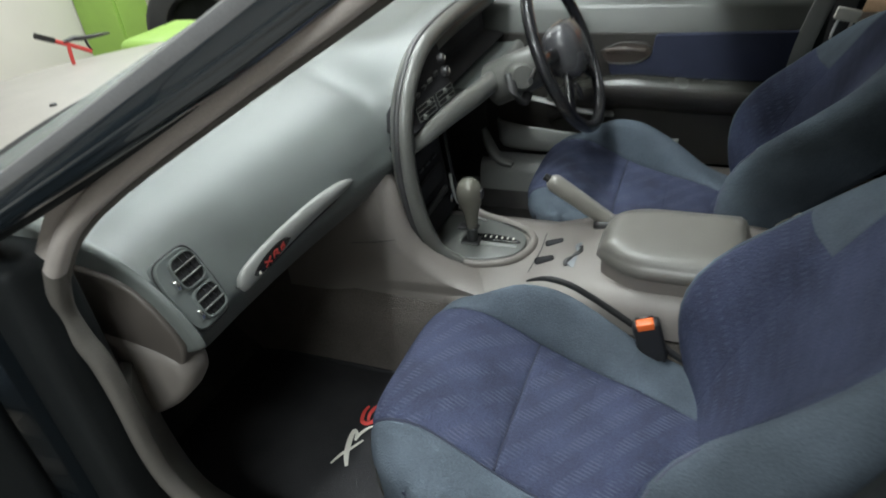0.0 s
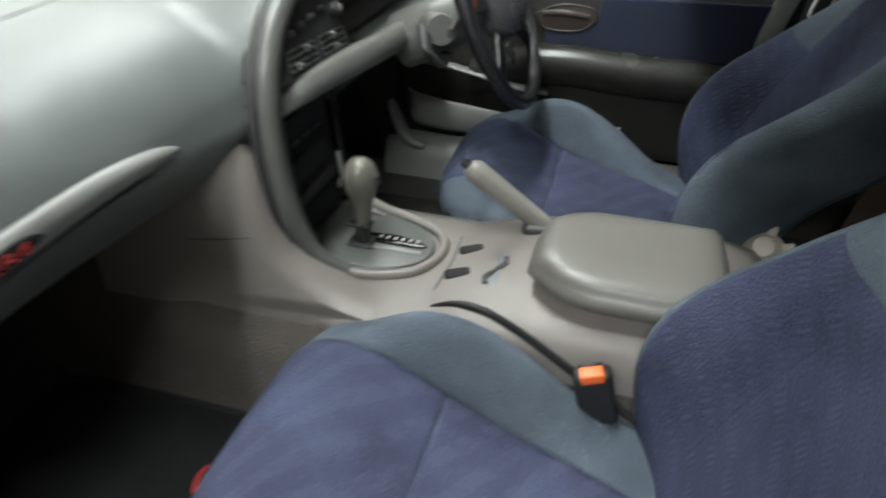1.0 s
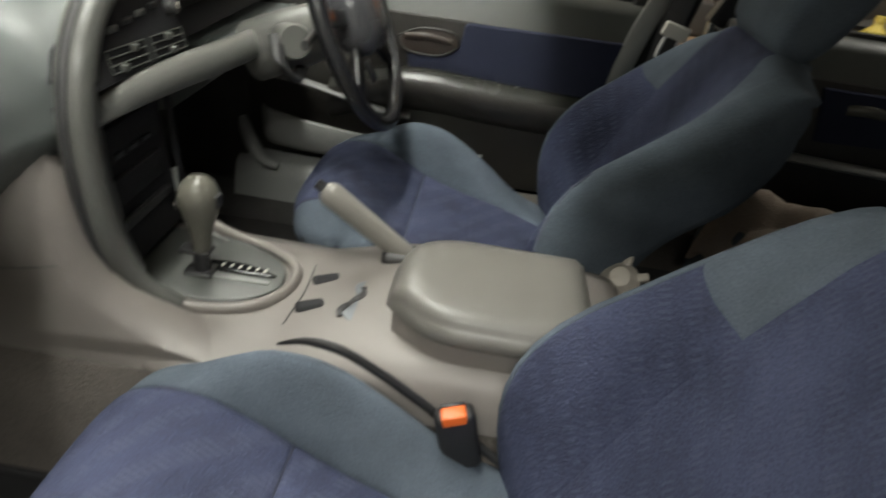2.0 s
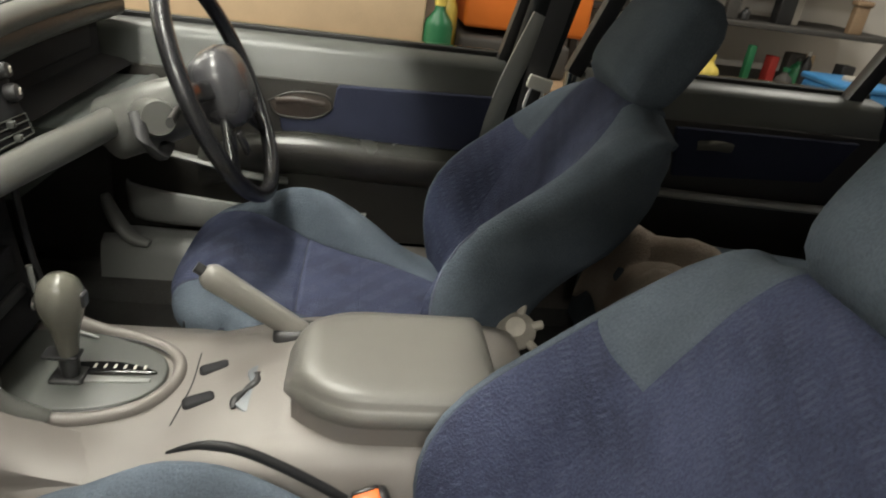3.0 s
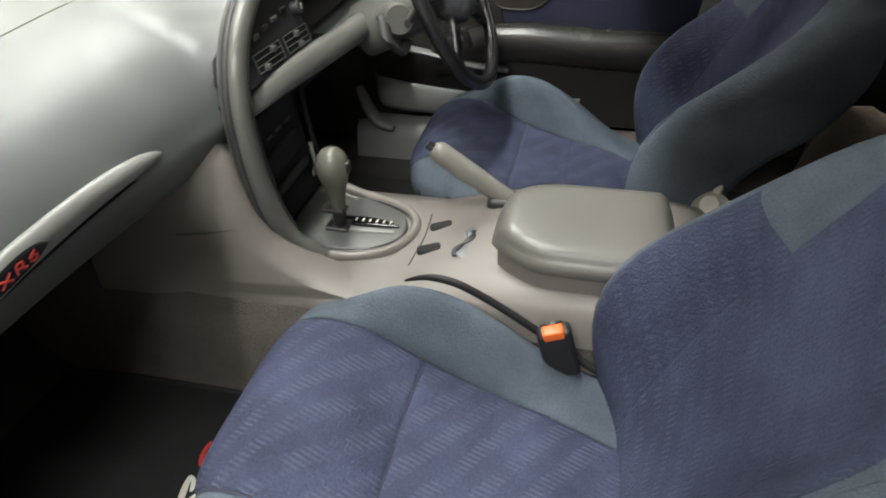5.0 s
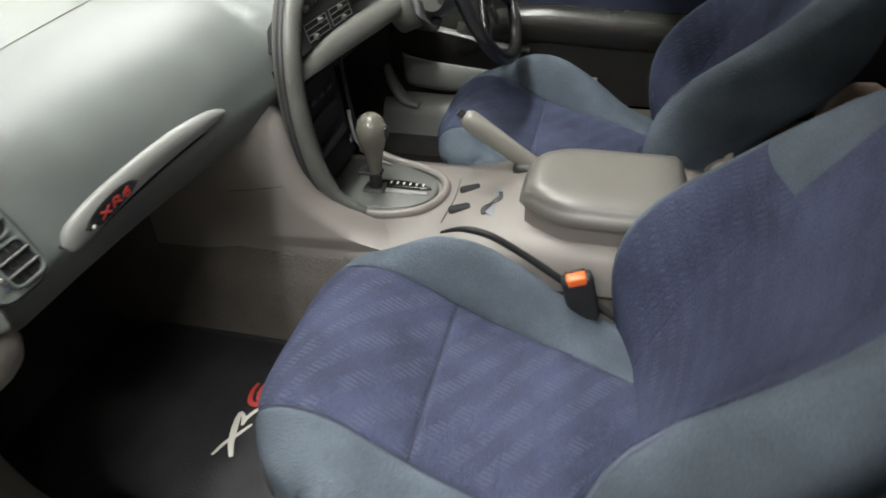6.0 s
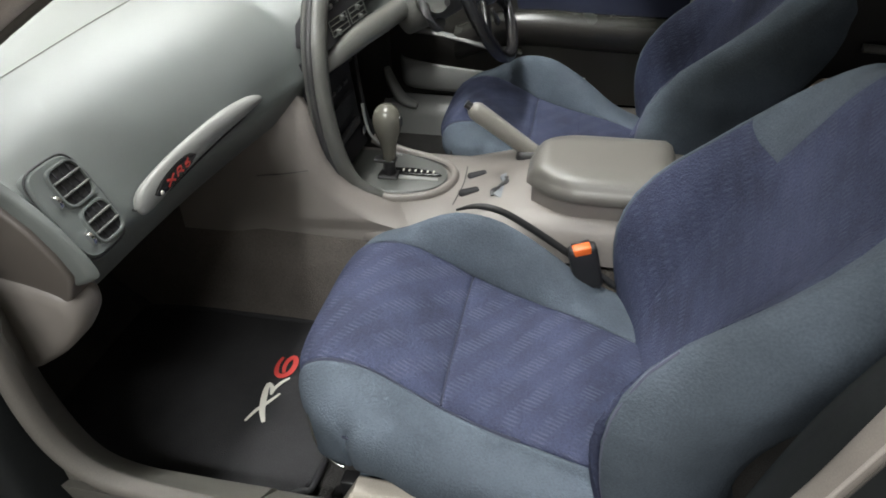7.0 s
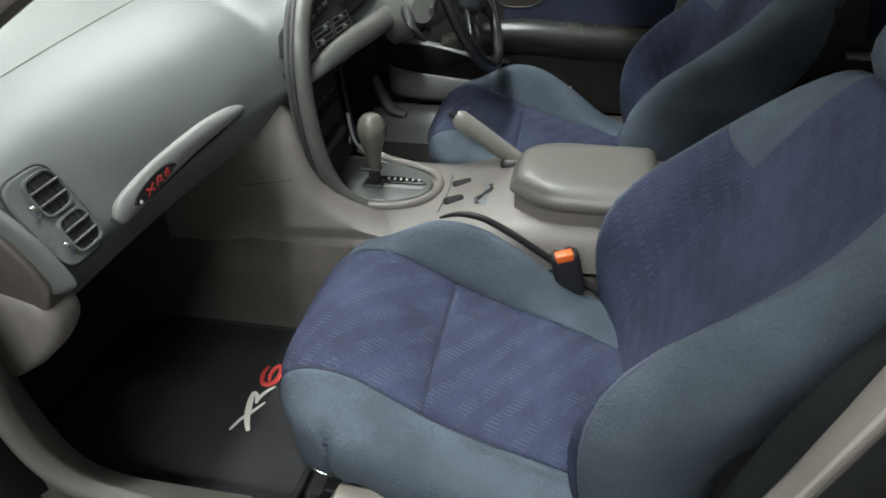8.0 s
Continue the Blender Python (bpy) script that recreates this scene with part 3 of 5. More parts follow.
blue = outline_slab([(0.245, 0.752), (0.225, 0.772), (0.222, 0.797), (0.270, 0.799), (0.310, 0.812), (0.334, 0.832), (0.338, 0.866), (0.345, 0.874), (0.672, 0.882), (0.686, 0.876), (0.680, 0.800), (0.660, 0.768), (0.630, 0.754)], 0.692, 0.712, 0.004)
part("cloth_inset", blue, DOOR_BLUE, door_far, "dark blue cloth inset")
arm = spline([(0.06, 0, 0.705), (0.16, 0, 0.742), (0.28, 0, 0.756), (0.45, 0, 0.748), (0.69, 0, 0.745)])
part("armrest", loft([[arm(i / 20) + V(0, y, z) for y, z in ((0.708, 0.012), (0.685, 0.012), (0.662, 0.004), (0.652, -0.012), (0.655, -0.04), (0.675, -0.07), (0.708, -0.09))] for i in range(21)]), DOOR_DARK, door_far, "dark moulded armrest with a shiny upper edge")
part("armrest_cap", loft([[arm(i / 20) + V(0, y, z) for y, z in ((0.700, 0.013), (0.684, 0.0155), (0.664, 0.008), (0.655, -0.004), (0.668, -0.002), (0.700, 0.008))] for i in range(21)]), material("armrest_satin", (0.034, 0.034, 0.030), 0.26, grain=1200, bump=0.3, vary=0.1, depth=0.0004), door_far, "grey satin armrest top")
handle_cup = outline_slab(smooth_outline([(0.20, 0.83), (0.25, 0.852), (0.315, 0.85), (0.33, 0.825), (0.29, 0.80), (0.22, 0.802)]), 0.690, 0.712, 0.004)
cup = part("handle_cup", handle_cup, CUP_BROWN, door_far, "recessed brown inner door handle cup")
part("cup_rim", sweep([(x, 0.6905, z) for x, z in ((0.20, 0.83), (0.25, 0.852), (0.315, 0.85), (0.33, 0.825), (0.29, 0.80), (0.22, 0.802), (0.20, 0.83))], 0.0025, 0.0025, (0, 1, 0), steps=48, ring=8), DOOR_DARK, door_far, "grey rim of the handle cup")
part("inner_handle", sweep([(0.215, 0.688, 0.832), (0.26, 0.682, 0.838), (0.315, 0.688, 0.832)], 0.004, 0.007, (0, 1, 0), ring=8), CUP_BROWN, door_far, "brown inner door handle")
pk = [(0.705, 0.535), (0.668, 0.538), (0.652, 0.555), (0.642, 0.605), (0.645, 0.616), (0.654, 0.618), (0.662, 0.612), (0.668, 0.57), (0.705, 0.56)]
# pocket's raised paleness stands in for light falling on it
part("map_pocket", loft([[V(x, a + da, b) for a, b in [(y, z + dz_ * (1 if z > 0.59 else 0.2)) for y, z in pk]] for x, da, dz_ in ((-0.10, 0.045, 0.010), (-0.085, 0.020, 0.012), (-0.06, 0.006, 0.012), (0.0, 0.0, 0.004), (0.1, 0.0, -0.006), (0.2, 0.0, -0.014), (0.34, 0.012, -0.022), (0.42, 0.045, -0.03))]), STRIP, door_far, "pale grey map pocket along the door's foot")
part("speaker_shelf", sweep([(-0.06, 0.700, 0.698), (0.0, 0.672, 0.702), (0.08, 0.660, 0.692), (0.16, 0.664, 0.672), (0.24, 0.69, 0.655)], 0.014, 0.006, (0, 1, 0), ring=10, power=2.6), STRIP, door_far, "pale thin ledge above the map pocket")
door_far_rear = far_door("rear_door", 0.88, 1.62, "closed rear door with blue cloth inset and grey trim")
part("cloth_inset", outline_slab([(1.12, 0.745), (1.10, 0.86), (1.56, 0.862), (1.50, 0.76)], 0.692, 0.712, 0.004), DOOR_BLUE, door_far_rear, "dark blue cloth inset")
part("armrest", sweep([(1.08, 0.69, 0.705), (1.25, 0.672, 0.704), (1.55, 0.68, 0.695)], 0.022, 0.010, (0, 1, 0), ring=10), STRIP, door_far_rear, "pale grey armrest edge")
part("inner_handle", sweep([(1.16, 0.694, 0.822), (1.20, 0.684, 0.828), (1.245, 0.694, 0.822)], 0.007, 0.012, (0, 1, 0), ring=8), KNOB, door_far_rear, "shiny inner door handle")
for x0, x1 in ((0.86, 0.90), (1.55, 1.62)):
    part("window_frame", sweep([(x0, 0.775, 0.94), (x0 + 0.07, 0.735, 1.18), (x0 + 0.10, 0.68, 1.45)], 0.02, 0.022, (0, 1, 0), ring=8, power=3), BLACK, door_far_rear, "black window frame")
part("window_frame", sweep([(0.70, 0.79, 0.94), (0.74, 0.76, 1.15), (0.78, 0.69, 1.43)], 0.018, 0.02, (0, 1, 0), ring=8, power=3), BLACK, door_far, "black window frame")

# ---- open near door ----
near = thing("passenger_door", "front passenger door standing open, its unlit inside coloured near black", "car door", (-0.22, -0.78, 0.45))
swing = Matrix.Translation((-0.22, -0.78, 0)) @ Matrix.Rotation(radians(-112), 4, "Z")
part("outer_skin", rbox((0, -0.075, 0.40), (1.02, -0.045, 0.97), 0.014), PAINT, near, m=swing)
# unlit inside of the door, its shade put into the near-black colour
part("door_card", rbox((0.01, -0.045, 0.44), (1.01, 0.0, 0.965), 0.02), PAINT_DULL, near, "dark inner door trim", m=swing)
part("armrest", sweep([(0.15, 0.02, 0.70), (0.5, 0.035, 0.74), (0.9, 0.02, 0.745)], 0.035, 0.025, (0, 1, 0), ring=10), DASH_DARK, near, m=swing)
part("window_frame", sweep([(0.05, -0.04, 0.96), (0.42, -0.02, 1.24), (0.62, 0.02, 1.40), (0.92, 0.03, 1.42), (0.97, -0.02, 1.2), (1.0, -0.04, 0.96)], 0.014, 0.02, (0, 1, 0), steps=40, ring=8, power=3), BLACK, near, m=swing)
rear_near = thing("rear_door", "closed near rear door, gloss dark outside", "car door", (0.80, -0.76, 0.45))
part("outer_skin", rbox((0.80, -0.785, 0.42), (1.62, -0.745, 0.945), 0.015), PAINT, rear_near, "dark painted outer skin")
part("door_card", rbox((0.82, -0.745, 0.46), (1.60, -0.665, 0.94), 0.02), DOOR_DARK, rear_near, "dark inner door trim")
part("window_frame", sweep([(0.84, -0.735, 0.94), (0.90, -0.70, 1.18), (0.94, -0.64, 1.44)], 0.016, 0.02, (0, 1, 0), ring=8, power=3), BLACK, rear_near, "black window frame")
part("window_frame", sweep([(1.58, -0.735, 0.94), (1.62, -0.70, 1.18), (1.66, -0.64, 1.42)], 0.016, 0.02, (0, 1, 0), ring=8, power=3), BLACK, rear_near, "black window frame")

# ---- dashboard ----
dash = thing("dashboard", "grey-green moulded dashboard with a wrap-round centre bezel", "dashboard", (-0.30, 0.03, 0.75))


def dash_section(y):
    """The pad's outline at y: the face comes rearward a little towards the outer end."""
    e = min(1.0, max(0.0, (-0.587 - y) / 0.032))
    c = min(1.0, max(0.0, (y + 0.50) / 0.42))
    c = c * c * (3 - 2 * c)
    o = 0.028 * e * e
    pts = [(-0.62, 0.955), (-0.52, 0.985), (-0.40, 1.000), (-0.30, 0.998), (-0.235, 0.985), (-0.185, 0.962), (-0.150, 0.930), (-0.126, 0.895), (-0.112, 0.866), (-0.105, 0.846), (-0.110, 0.828), (-0.126, 0.802), (-0.150, 0.772), (-0.20, 0.758), (-0.40, 0.755), (-0.60, 0.80)]
    # past the bezel the pad becomes the binnacle's brow, following the ring's upper edge
    k = min(1.0, max(0.0, (y + 0.052) / 0.03))
    brow = spline([(-0.085, 0.90, 0), (-0.052, 0.928, 0), (-0.015, 0.962, 0), (0.04, 0.990, 0), (0.10, 1.008, 0), (0.20, 1.022, 0), (0.30, 1.032, 0), (0.72, 1.030, 0)])
    ku = min(1.0, max(0.0, (y + 0.075) / 0.075))
    ku = ku * ku * (3 - 2 * ku)
    if ku > 0:
        t = min(range(101), key=lambda q: abs(brow(q / 100).x - y)) / 100
        top = brow(t).y
        edge = -0.062
        bpts = [(-0.62, 0.955), (-0.52, 0.985), (-0.40, 1.0), (-0.27, max(0.996, min(1.01, top + 0.01))), (-0.175, max(0.974, min(1.02, top + 0.008))), (-0.125, max(0.948, top + 0.004)), (-0.090, max(0.918, top + 0.001)), (edge - 0.008, top - 0.003), (edge, top - 0.012), (edge - 0.01, top - 0.022), (-0.12, top - 0.035), (-0.16, min(0.93, top - 0.05)), (-0.18, 0.86), (-0.22, 0.80), (-0.40, 0.76), (-0.60, 0.80)]
        pts = [(p[0] + (q[0] - p[0]) * (ku if i < 8 else k), p[1] + (q[1] - p[1]) * (ku if i < 8 else k)) for i, (p, q) in enumerate(zip(pts, bpts))]
    fuller = (0, 0, 0.014, 0.032, 0.044, 0.054, 0.058, 0.050, 0.034, 0.024, 0.021, 0.020, 0.015, 0, 0, 0)
    ends = (0, 0, 0, 0.1, 0.25, 0.45, 0.7, 0.9, 1, 1, 1, 1, 1, 0.8, 0, 0)
    near_ring = min(1.0, max(0.0, (y + 0.38) / 0.31))
    c *= 1 - 0.22 * near_ring * near_ring * (3 - 2 * near_ring)
    rise_end = (0, 0, 0, 0, 0, 0, 0, 0, 0, 0, 0.008, 0.026, 0.050, 0.060, 0.05, 0)
    chin = (0, 0, 0, 0, 0, 0, 0, 0.005, 0.014, 0.021, 0.026, 0.028, 0.020, 0, 0, 0)
    return [V(x + (o * ends[i] + c * fuller[i] + near_ring ** 2 * chin[i]) * (1 - (ku if i < 8 else k)), y, z + e * rise_end[i]) for i, (x, z) in enumerate(pts)]


ys = [-0.618, -0.614, -0.602, -0.56, -0.48, -0.40, -0.34, -0.29, -0.25, -0.21, -0.17, -0.14, -0.12, -0.10, -0.075, -0.06, -0.05, -0.042, -0.032, -0.02, 0.0, 0.03, 0.08, 0.16, 0.30, 0.50, 0.66, 0.72]


def dash_ring(y, shrink=0.0):
    f = spline(dash_section(y))
    pts = [f(i / 46) for i in range(47)]
    if shrink:
        c = V(-0.35, y, 0.87)
        pts = [c + (p - c) * (1 - shrink) for p in pts]
    return pts


part("crash_pad", loft([dash_ring(-0.626, 0.05), dash_ring(-0.623, 0.02)] + [dash_ring(y) for y in ys]), DASH, dash, "satin grey-green crash pad")
# fine groove across the top of the pad
groove = []
for y in [-0.60 + 0.05 * q for q in range(19)]:
    x = -0.250 - 0.060 * (y + 0.53) / 0.70
    top = [p for p in dash_ring(y)[:24] if p.z > 0.9]
    groove.append(V(x, y, float(np.interp(x, [p.x for p in top], [p.z for p in top]))))
part("pad_groove", sweep(groove, 0.0016, 0.0013, (1, 0, 0), steps=90, ring=6), BEZEL, dash, "dark groove across the pad's top")
# end cap below the A-pillar
part("end_panel", outline_slab([(-0.34, 0.945), (-0.235, 0.948), (-0.187, 0.940), (-0.155, 0.924), (-0.131, 0.898), (-0.113, 0.868), (-0.103, 0.843), (-0.112, 0.815), (-0.124, 0.803), (-0.17, 0.808), (-0.205, 0.812), (-0.27, 0.832), (-0.34, 0.856)], -0.633, -0.600, 0.005), END_BROWN, dash, "dark brown-grey dashboard end panel")
# glovebox strip
strip = spline([(-0.088, -0.515, 0.858), (-0.082, -0.44, 0.872), (-0.078, -0.34, 0.877), (-0.078, -0.25, 0.872), (-0.082, -0.172, 0.860)])
rows = []
for i in range(31):
    t = i / 30
    p = strip(t)
    k = ((1 - abs(2 * t - 1) ** 9) ** 0.5 if t < 0.5 else (1 - abs(2 * t - 1) ** 2.6) ** 0.75) if 0 < i < 30 else 0.12
    w = 0.0175 * k * (1.15 - 0.45 * t)
    rows.append([p + V(0.010 * math.cos(a) * (0.3 + 0.7 * k) - 0.008, 0, w * math.sin(a)) for a in [2 * math.pi * j / 14 for j in range(14)]])
strip_ob = part("glovebox_strip", loft(rows), STRIP, dash, "lighter grey leaf-shaped glovebox grip")
badge = [V(-0.0705, 0, 0)]
bm = bmesh.new()
brow = []
for i in range(17):
    t = 0.10 + 0.24 * i / 16
    p = strip(t)
    k = max(0.06, (1 - abs(2 * i / 16 - 1) ** 2.5) ** 0.6)
    brow.append([p + V(0.0030 + 0.0025 * math.cos(a), 0, 0.0105 * k * math.sin(a) + 0.001) for a in [2 * math.pi * j / 12 for j in range(12)]])
part("badge_plate", loft(brow), GLOSS, strip_ob, "black oval badge plate")
for pts in (((0.165, -0.0045), (0.205, 0.0045)), ((0.165, 0.0045), (0.205, -0.0045)), ((0.222, -0.0045), (0.228, 0.0045), (0.250, 0.0035), (0.245, 0.0), (0.228, 0.0)), ((0.236, 0.0), (0.258, -0.0045)), ((0.296, 0.0045), (0.276, 0.0015), (0.274, -0.003), (0.288, -0.0045), (0.298, -0.002), (0.290, 0.0005), (0.276, -0.0005))):
    part("badge_mark", sweep([strip(q) + V(0.0057, 0, z + 0.001) for q, z in pts], 0.0015, 0.0007, (0, 0, 1), steps=14, ring=6), RED, strip_ob, "thin red badge stroke")
part("badge_dot", lathe([(0.0005, 0.0), (0.0028, 0.0), (0.0024, 0.0015), (0.0005, 0.002)], Matrix.Translation(strip(0.125) + V(0.0050, 0, -0.001)) @ pose(0, 0, 0, 0, 90, 0), 12), WHITE, strip_ob, "small white badge dot")
part("glovebox_gap", sweep([strip(t) + V(-0.012, 0, -0.021 * (1.15 - 0.45 * t) * (1 - abs(2 * t - 1) ** 3) ** 0.6 - 0.002) for t in [0.0, 0.1, 0.3, 0.5, 0.7, 0.9, 1.0]], 0.004, 0.0022, (1, 0, 0), ring=6), BLACK, dash, "dark shut line of the glovebox lid")

# outer air vents: two barred nozzles in one raised surround
VC = V(-0.1145, -0.577, 0.897)
v_up, v_side, v_out = V(-0.431, 0, 0.902), V(0.0, 1.0, 0.0), V(0.902, 0, 0.431)
VM = Matrix((v_side, v_up, v_out)).transposed().to_4x4()
VM.translation = VC


def oval_ring(a, b, p, z, n=40, skew=0.0):
    out = []
    for j in range(n):
        t = 2 * math.pi * j / n
        c, s_ = math.cos(t), math.sin(t)
        x = math.copysign(abs(c) ** (2 / p), c) * a
        y = math.copysign(abs(s_) ** (2 / p), s_) * b
        out.append(V(x + skew * y, y, z))
    return out


vent = part("vent_surround", loft([oval_ring(0.0365, 0.0535, 4.2, -0.02), oval_ring(0.0365, 0.0535, 4.2, 0.001), oval_ring(0.035, 0.052, 4.2, 0.004), oval_ring(0.032, 0.049, 4.2, 0.004)]), DASH, dash, "raised grey vent surround", m=VM)
part("surround_gap", sweep([VM @ V(p.x, p.y, 0.0) for p in oval_ring(0.038, 0.055, 4.2, 0.0, 40)] + [VM @ V(0.038, 0, 0)], 0.0014, 0.0012, steps=120, ring=6), DASH_DARK, vent, "dark shut line round the vents")
for cx, cy, a, b in ((0.009, 0.0235, 0.0205, 0.0210), (0.010, -0.0255, 0.0195, 0.0195)):
    off = Matrix.Translation((cx, cy, 0.0005))
    part("vent_well", loft([oval_ring(a, b, 4, 0.0045), oval_ring(a, b, 4, 0.005)]), BLACK, vent, "black vent opening", m=VM @ off)
    part("vent_rim", loft([oval_ring(a + 0.003, b + 0.003, 4, 0.003), oval_ring(a + 0.002, b + 0.002, 4, 0.0075), oval_ring(a, b, 4, 0.0075), oval_ring(a - 0.001, b - 0.001, 4, 0.003), oval_ring(a + 0.003, b + 0.003, 4, 0.003)], caps=False), DASH, vent, "raised lip round the opening", m=VM @ off)
    for ly in (-b * 0.36, b * 0.36):
        part("vent_slat", rbox((-a * 0.97, ly - 0.0013, 0.004), (a * 0.97, ly + 0.0013, 0.0092), 0.001, 2), PLATE, vent, m=VM @ off)
    for lx in (-0.5, 0.0, 0.5):
        part("vent_divider", rbox((lx * a - 0.0009, -b * 0.95, 0.0045), (lx * a + 0.0009, b * 0.95, 0.0062), 0.0004, 1), MATT, vent, m=VM @ off)
    part("vent_wheel", lathe([(0.002, -0.0025), (0.009, -0.0022), (0.0095, 0), (0.009, 0.0022), (0.002, 0.0025)], VM @ off @ pose(-a - 0.008, -b * 0.35, 0.001, 0, 90, 0), 18), CHROME, vent, "shiny ribbed thumb wheel")

# pale lower lobe at the hinge pillar
part("lower_lobe", outline_slab(smooth_outline([(-0.262, 0.846), (-0.220, 0.842), (-0.179, 0.836), (-0.145, 0.828), (-0.118, 0.815), (-0.110, 0.790), (-0.126, 0.758), (-0.152, 0.730), (-0.180, 0.708), (-0.215, 0.692), (-0.238, 0.731), (-0.246, 0.790)]), -0.640, -0.585, 0.018), TRIM, dash, "warm grey lower corner moulding")
k_in = spline([(-0.245, -0.60, 0.80), (-0.236, -0.61, 0.72), (-0.224, -0.617, 0.64), (-0.192, -0.62, 0.545), (-0.137, -0.62, 0.508), (-0.04, -0.619, 0.503), (0.06, -0.618, 0.503)])
k_out = spline([(-0.165, -0.68, 0.80), (-0.165, -0.682, 0.72), (-0.165, -0.682, 0.655), (-0.142, -0.682, 0.600), (-0.09, -0.682, 0.572), (-0.02, -0.682, 0.560), (0.06, -0.682, 0.556)])
# shares the near sill's colour with the doorway shade in it
part("kick_panel", loft([[k_in(t) + V(-0.05 * (1 - t), 0.012, -0.10 * t), k_in(t) + V(-0.012 * (1 - t), 0.003, -0.02 * t), k_in(t), k_in(t).lerp(k_out(t), 0.15) + V(0.004 * (1 - t), 0, 0.008), k_in(t).lerp(k_out(t), 0.6) + V(0.003 * (1 - t), 0, 0.004), k_out(t), k_out(t) + V(-0.05, 0, -0.05)] for t in [q / 30 for q in range(31)]]), SILL, dash, "grey kick moulding running into the near sill")
# centre stack: bezel ring that sweeps from the binnacle down round the selector
RING = [(-0.085, 0.72, 1.015), (-0.076, 0.50, 1.022), (-0.068, 0.25, 1.022), (-0.058, 0.10, 1.012), (-0.050, 0.015, 0.983), (-0.045, -0.035, 0.942), (-0.042, -0.062, 0.885), (-0.040, -0.070, 0.82), (-0.034, -0.070, 0.75), (-0.022, -0.066, 0.69),
        (0.004, -0.058, 0.640), (0.048, -0.048, 0.611), (0.10, -0.038, 0.606), (0.150, -0.012, 0.607), (0.174, 0.04, 0.608), (0.162, 0.09, 0.608), (0.11, 0.125, 0.608), (0.04, 0.140, 0.615), (-0.02, 0.142, 0.64)]
part("bezel_ring", sweep(RING[:12], 0.022, 0.0175, (1, 0, 0.12), steps=90, ring=14, power=2.4, taper=lambda t: 1.0 - 0.35 * max(0.0, t - 0.8) / 0.2), BEZEL, dash, "satin grey bezel ring round the centre stack")
REVEAL = [(-0.010, 0.0, -0.030), (-0.010, 0.0, -0.030), (-0.010, 0.0, -0.030), (-0.010, 0.004, -0.030), (-0.010, 0.012, -0.026), (-0.010, 0.022, -0.018), (-0.010, 0.030, -0.006), (-0.010, 0.033, 0.0), (-0.010, 0.032, 0.004), (-0.010, 0.028, 0.010), (-0.008, 0.018, 0.010)]
# inner wall coloured dark for the shade in the recess
part("bezel_reveal", sweep([Vector(p) + Vector(d) for p, d in zip(RING, REVEAL)], 0.014, 0.021, (1, 0, 0.12), steps=80, ring=12, power=2.2, taper=lambda t: 1.0 - 0.6 * max(0.0, t - 0.85) / 0.15), BEZEL_DARK, dash, "inner wall of the bezel, recess shade in its darker colour")
part("selector_rim", sweep(RING[10:], 0.012, 0.009, (0, 0, 1), steps=70, ring=10, power=2.2, taper=lambda t: min(1.0, 0.7 + 2 * t)), TRIM, dash, "warm grey rim round the selector")
part("rim_groove", sweep([(x * 0.955 + 0.003, 0.05 + (y - 0.05) * 0.88, 0.6125 + max(0.0, z - 0.612) * 0.5) for x, y, z in RING[11:18]], 0.0018, 0.0018, (0, 0, 1), steps=60, ring=6), DASH_DARK, dash, "dark groove round the selector plate")
part("ring_gap", sweep([Vector(p) - 0.60 * Vector(d) + V(-0.010, 0, 0) for p, d in zip(RING, REVEAL)], 0.006, 0.0030, (1, 0, 0.12), steps=90, ring=8), DASH_DARK, dash, "dark shut line beside the bezel ring")
# tan cheek between bezel and footwell
part("stack_cheek", loft([[V(-0.32, -0.142 + d, z), V(-0.20, -0.139 + d, z), V(-0.135, -0.137 + d, z), V(xr - 0.035, -0.126 + d, z), V(xr - 0.012, -0.112 + d, z), V(xr, -0.090, z), V(xr - 0.01, -0.06, z), V(-0.32, -0.06, z)] for z, d, xr in ((0.565, -0.0045, 0.20), (0.586, -0.0042, 0.18), (0.597, -0.004, 0.140), (0.605, -0.004, 0.105), (0.616, -0.0035, 0.068), (0.632, -0.003, 0.035), (0.65, -0.0025, 0.008), (0.675, -0.001, -0.016), (0.71, 0.0, -0.034), (0.75, 0.002, -0.046), (0.80, 0.003, -0.058), (0.83, 0.004, -0.074))]), TRIM, dash, "warm grey cheek of the centre stack")
part("cheek_joint", sweep([(-0.15, -0.1385, 0.690), (-0.10, -0.1365, 0.697), (-0.055, -0.128, 0.703)], 0.0006, 0.0006, ring=6, steps=10), DASH_DARK, dash, "fine joint across the cheek")
# recessed black fascia of the upper stack and cluster
part("binnacle_liner", loft([[V(x, y, z) for x, z in ((-0.070, 0.875), (-0.085, 0.884), (-0.128, 0.890), (-0.132, 1.0), (-0.084, 1.008), (-0.084, 1.012), (-0.18, 1.012), (-0.18, 0.875))] for y in (0.166, 0.30, 0.50, 0.70)]), MATT, dash, "matt black instrument hood")


def face_x(y, z):
    return -0.022 - 0.28 * (z - 0.905) - 0.06 * min(1.0, max(0.0, (y - 0.17) / 0.06))


part("upper_fascia", loft([[V(face_x(y, 0.895), y, 0.895), V(face_x(y, (t + 0.9) / 2), y, (t + 0.9) / 2), V(face_x(y, t), y, t), V(-0.098, y, t - 0.012), V(-0.098, y, 0.895)] for y, t in ((-0.052, 0.905), (-0.036, 0.935), (-0.012, 0.960), (0.03, 0.983), (0.08, 0.995), (0.16, 1.002), (0.165, 1.002))]), MATT, dash, "black instrument and heater fascia")
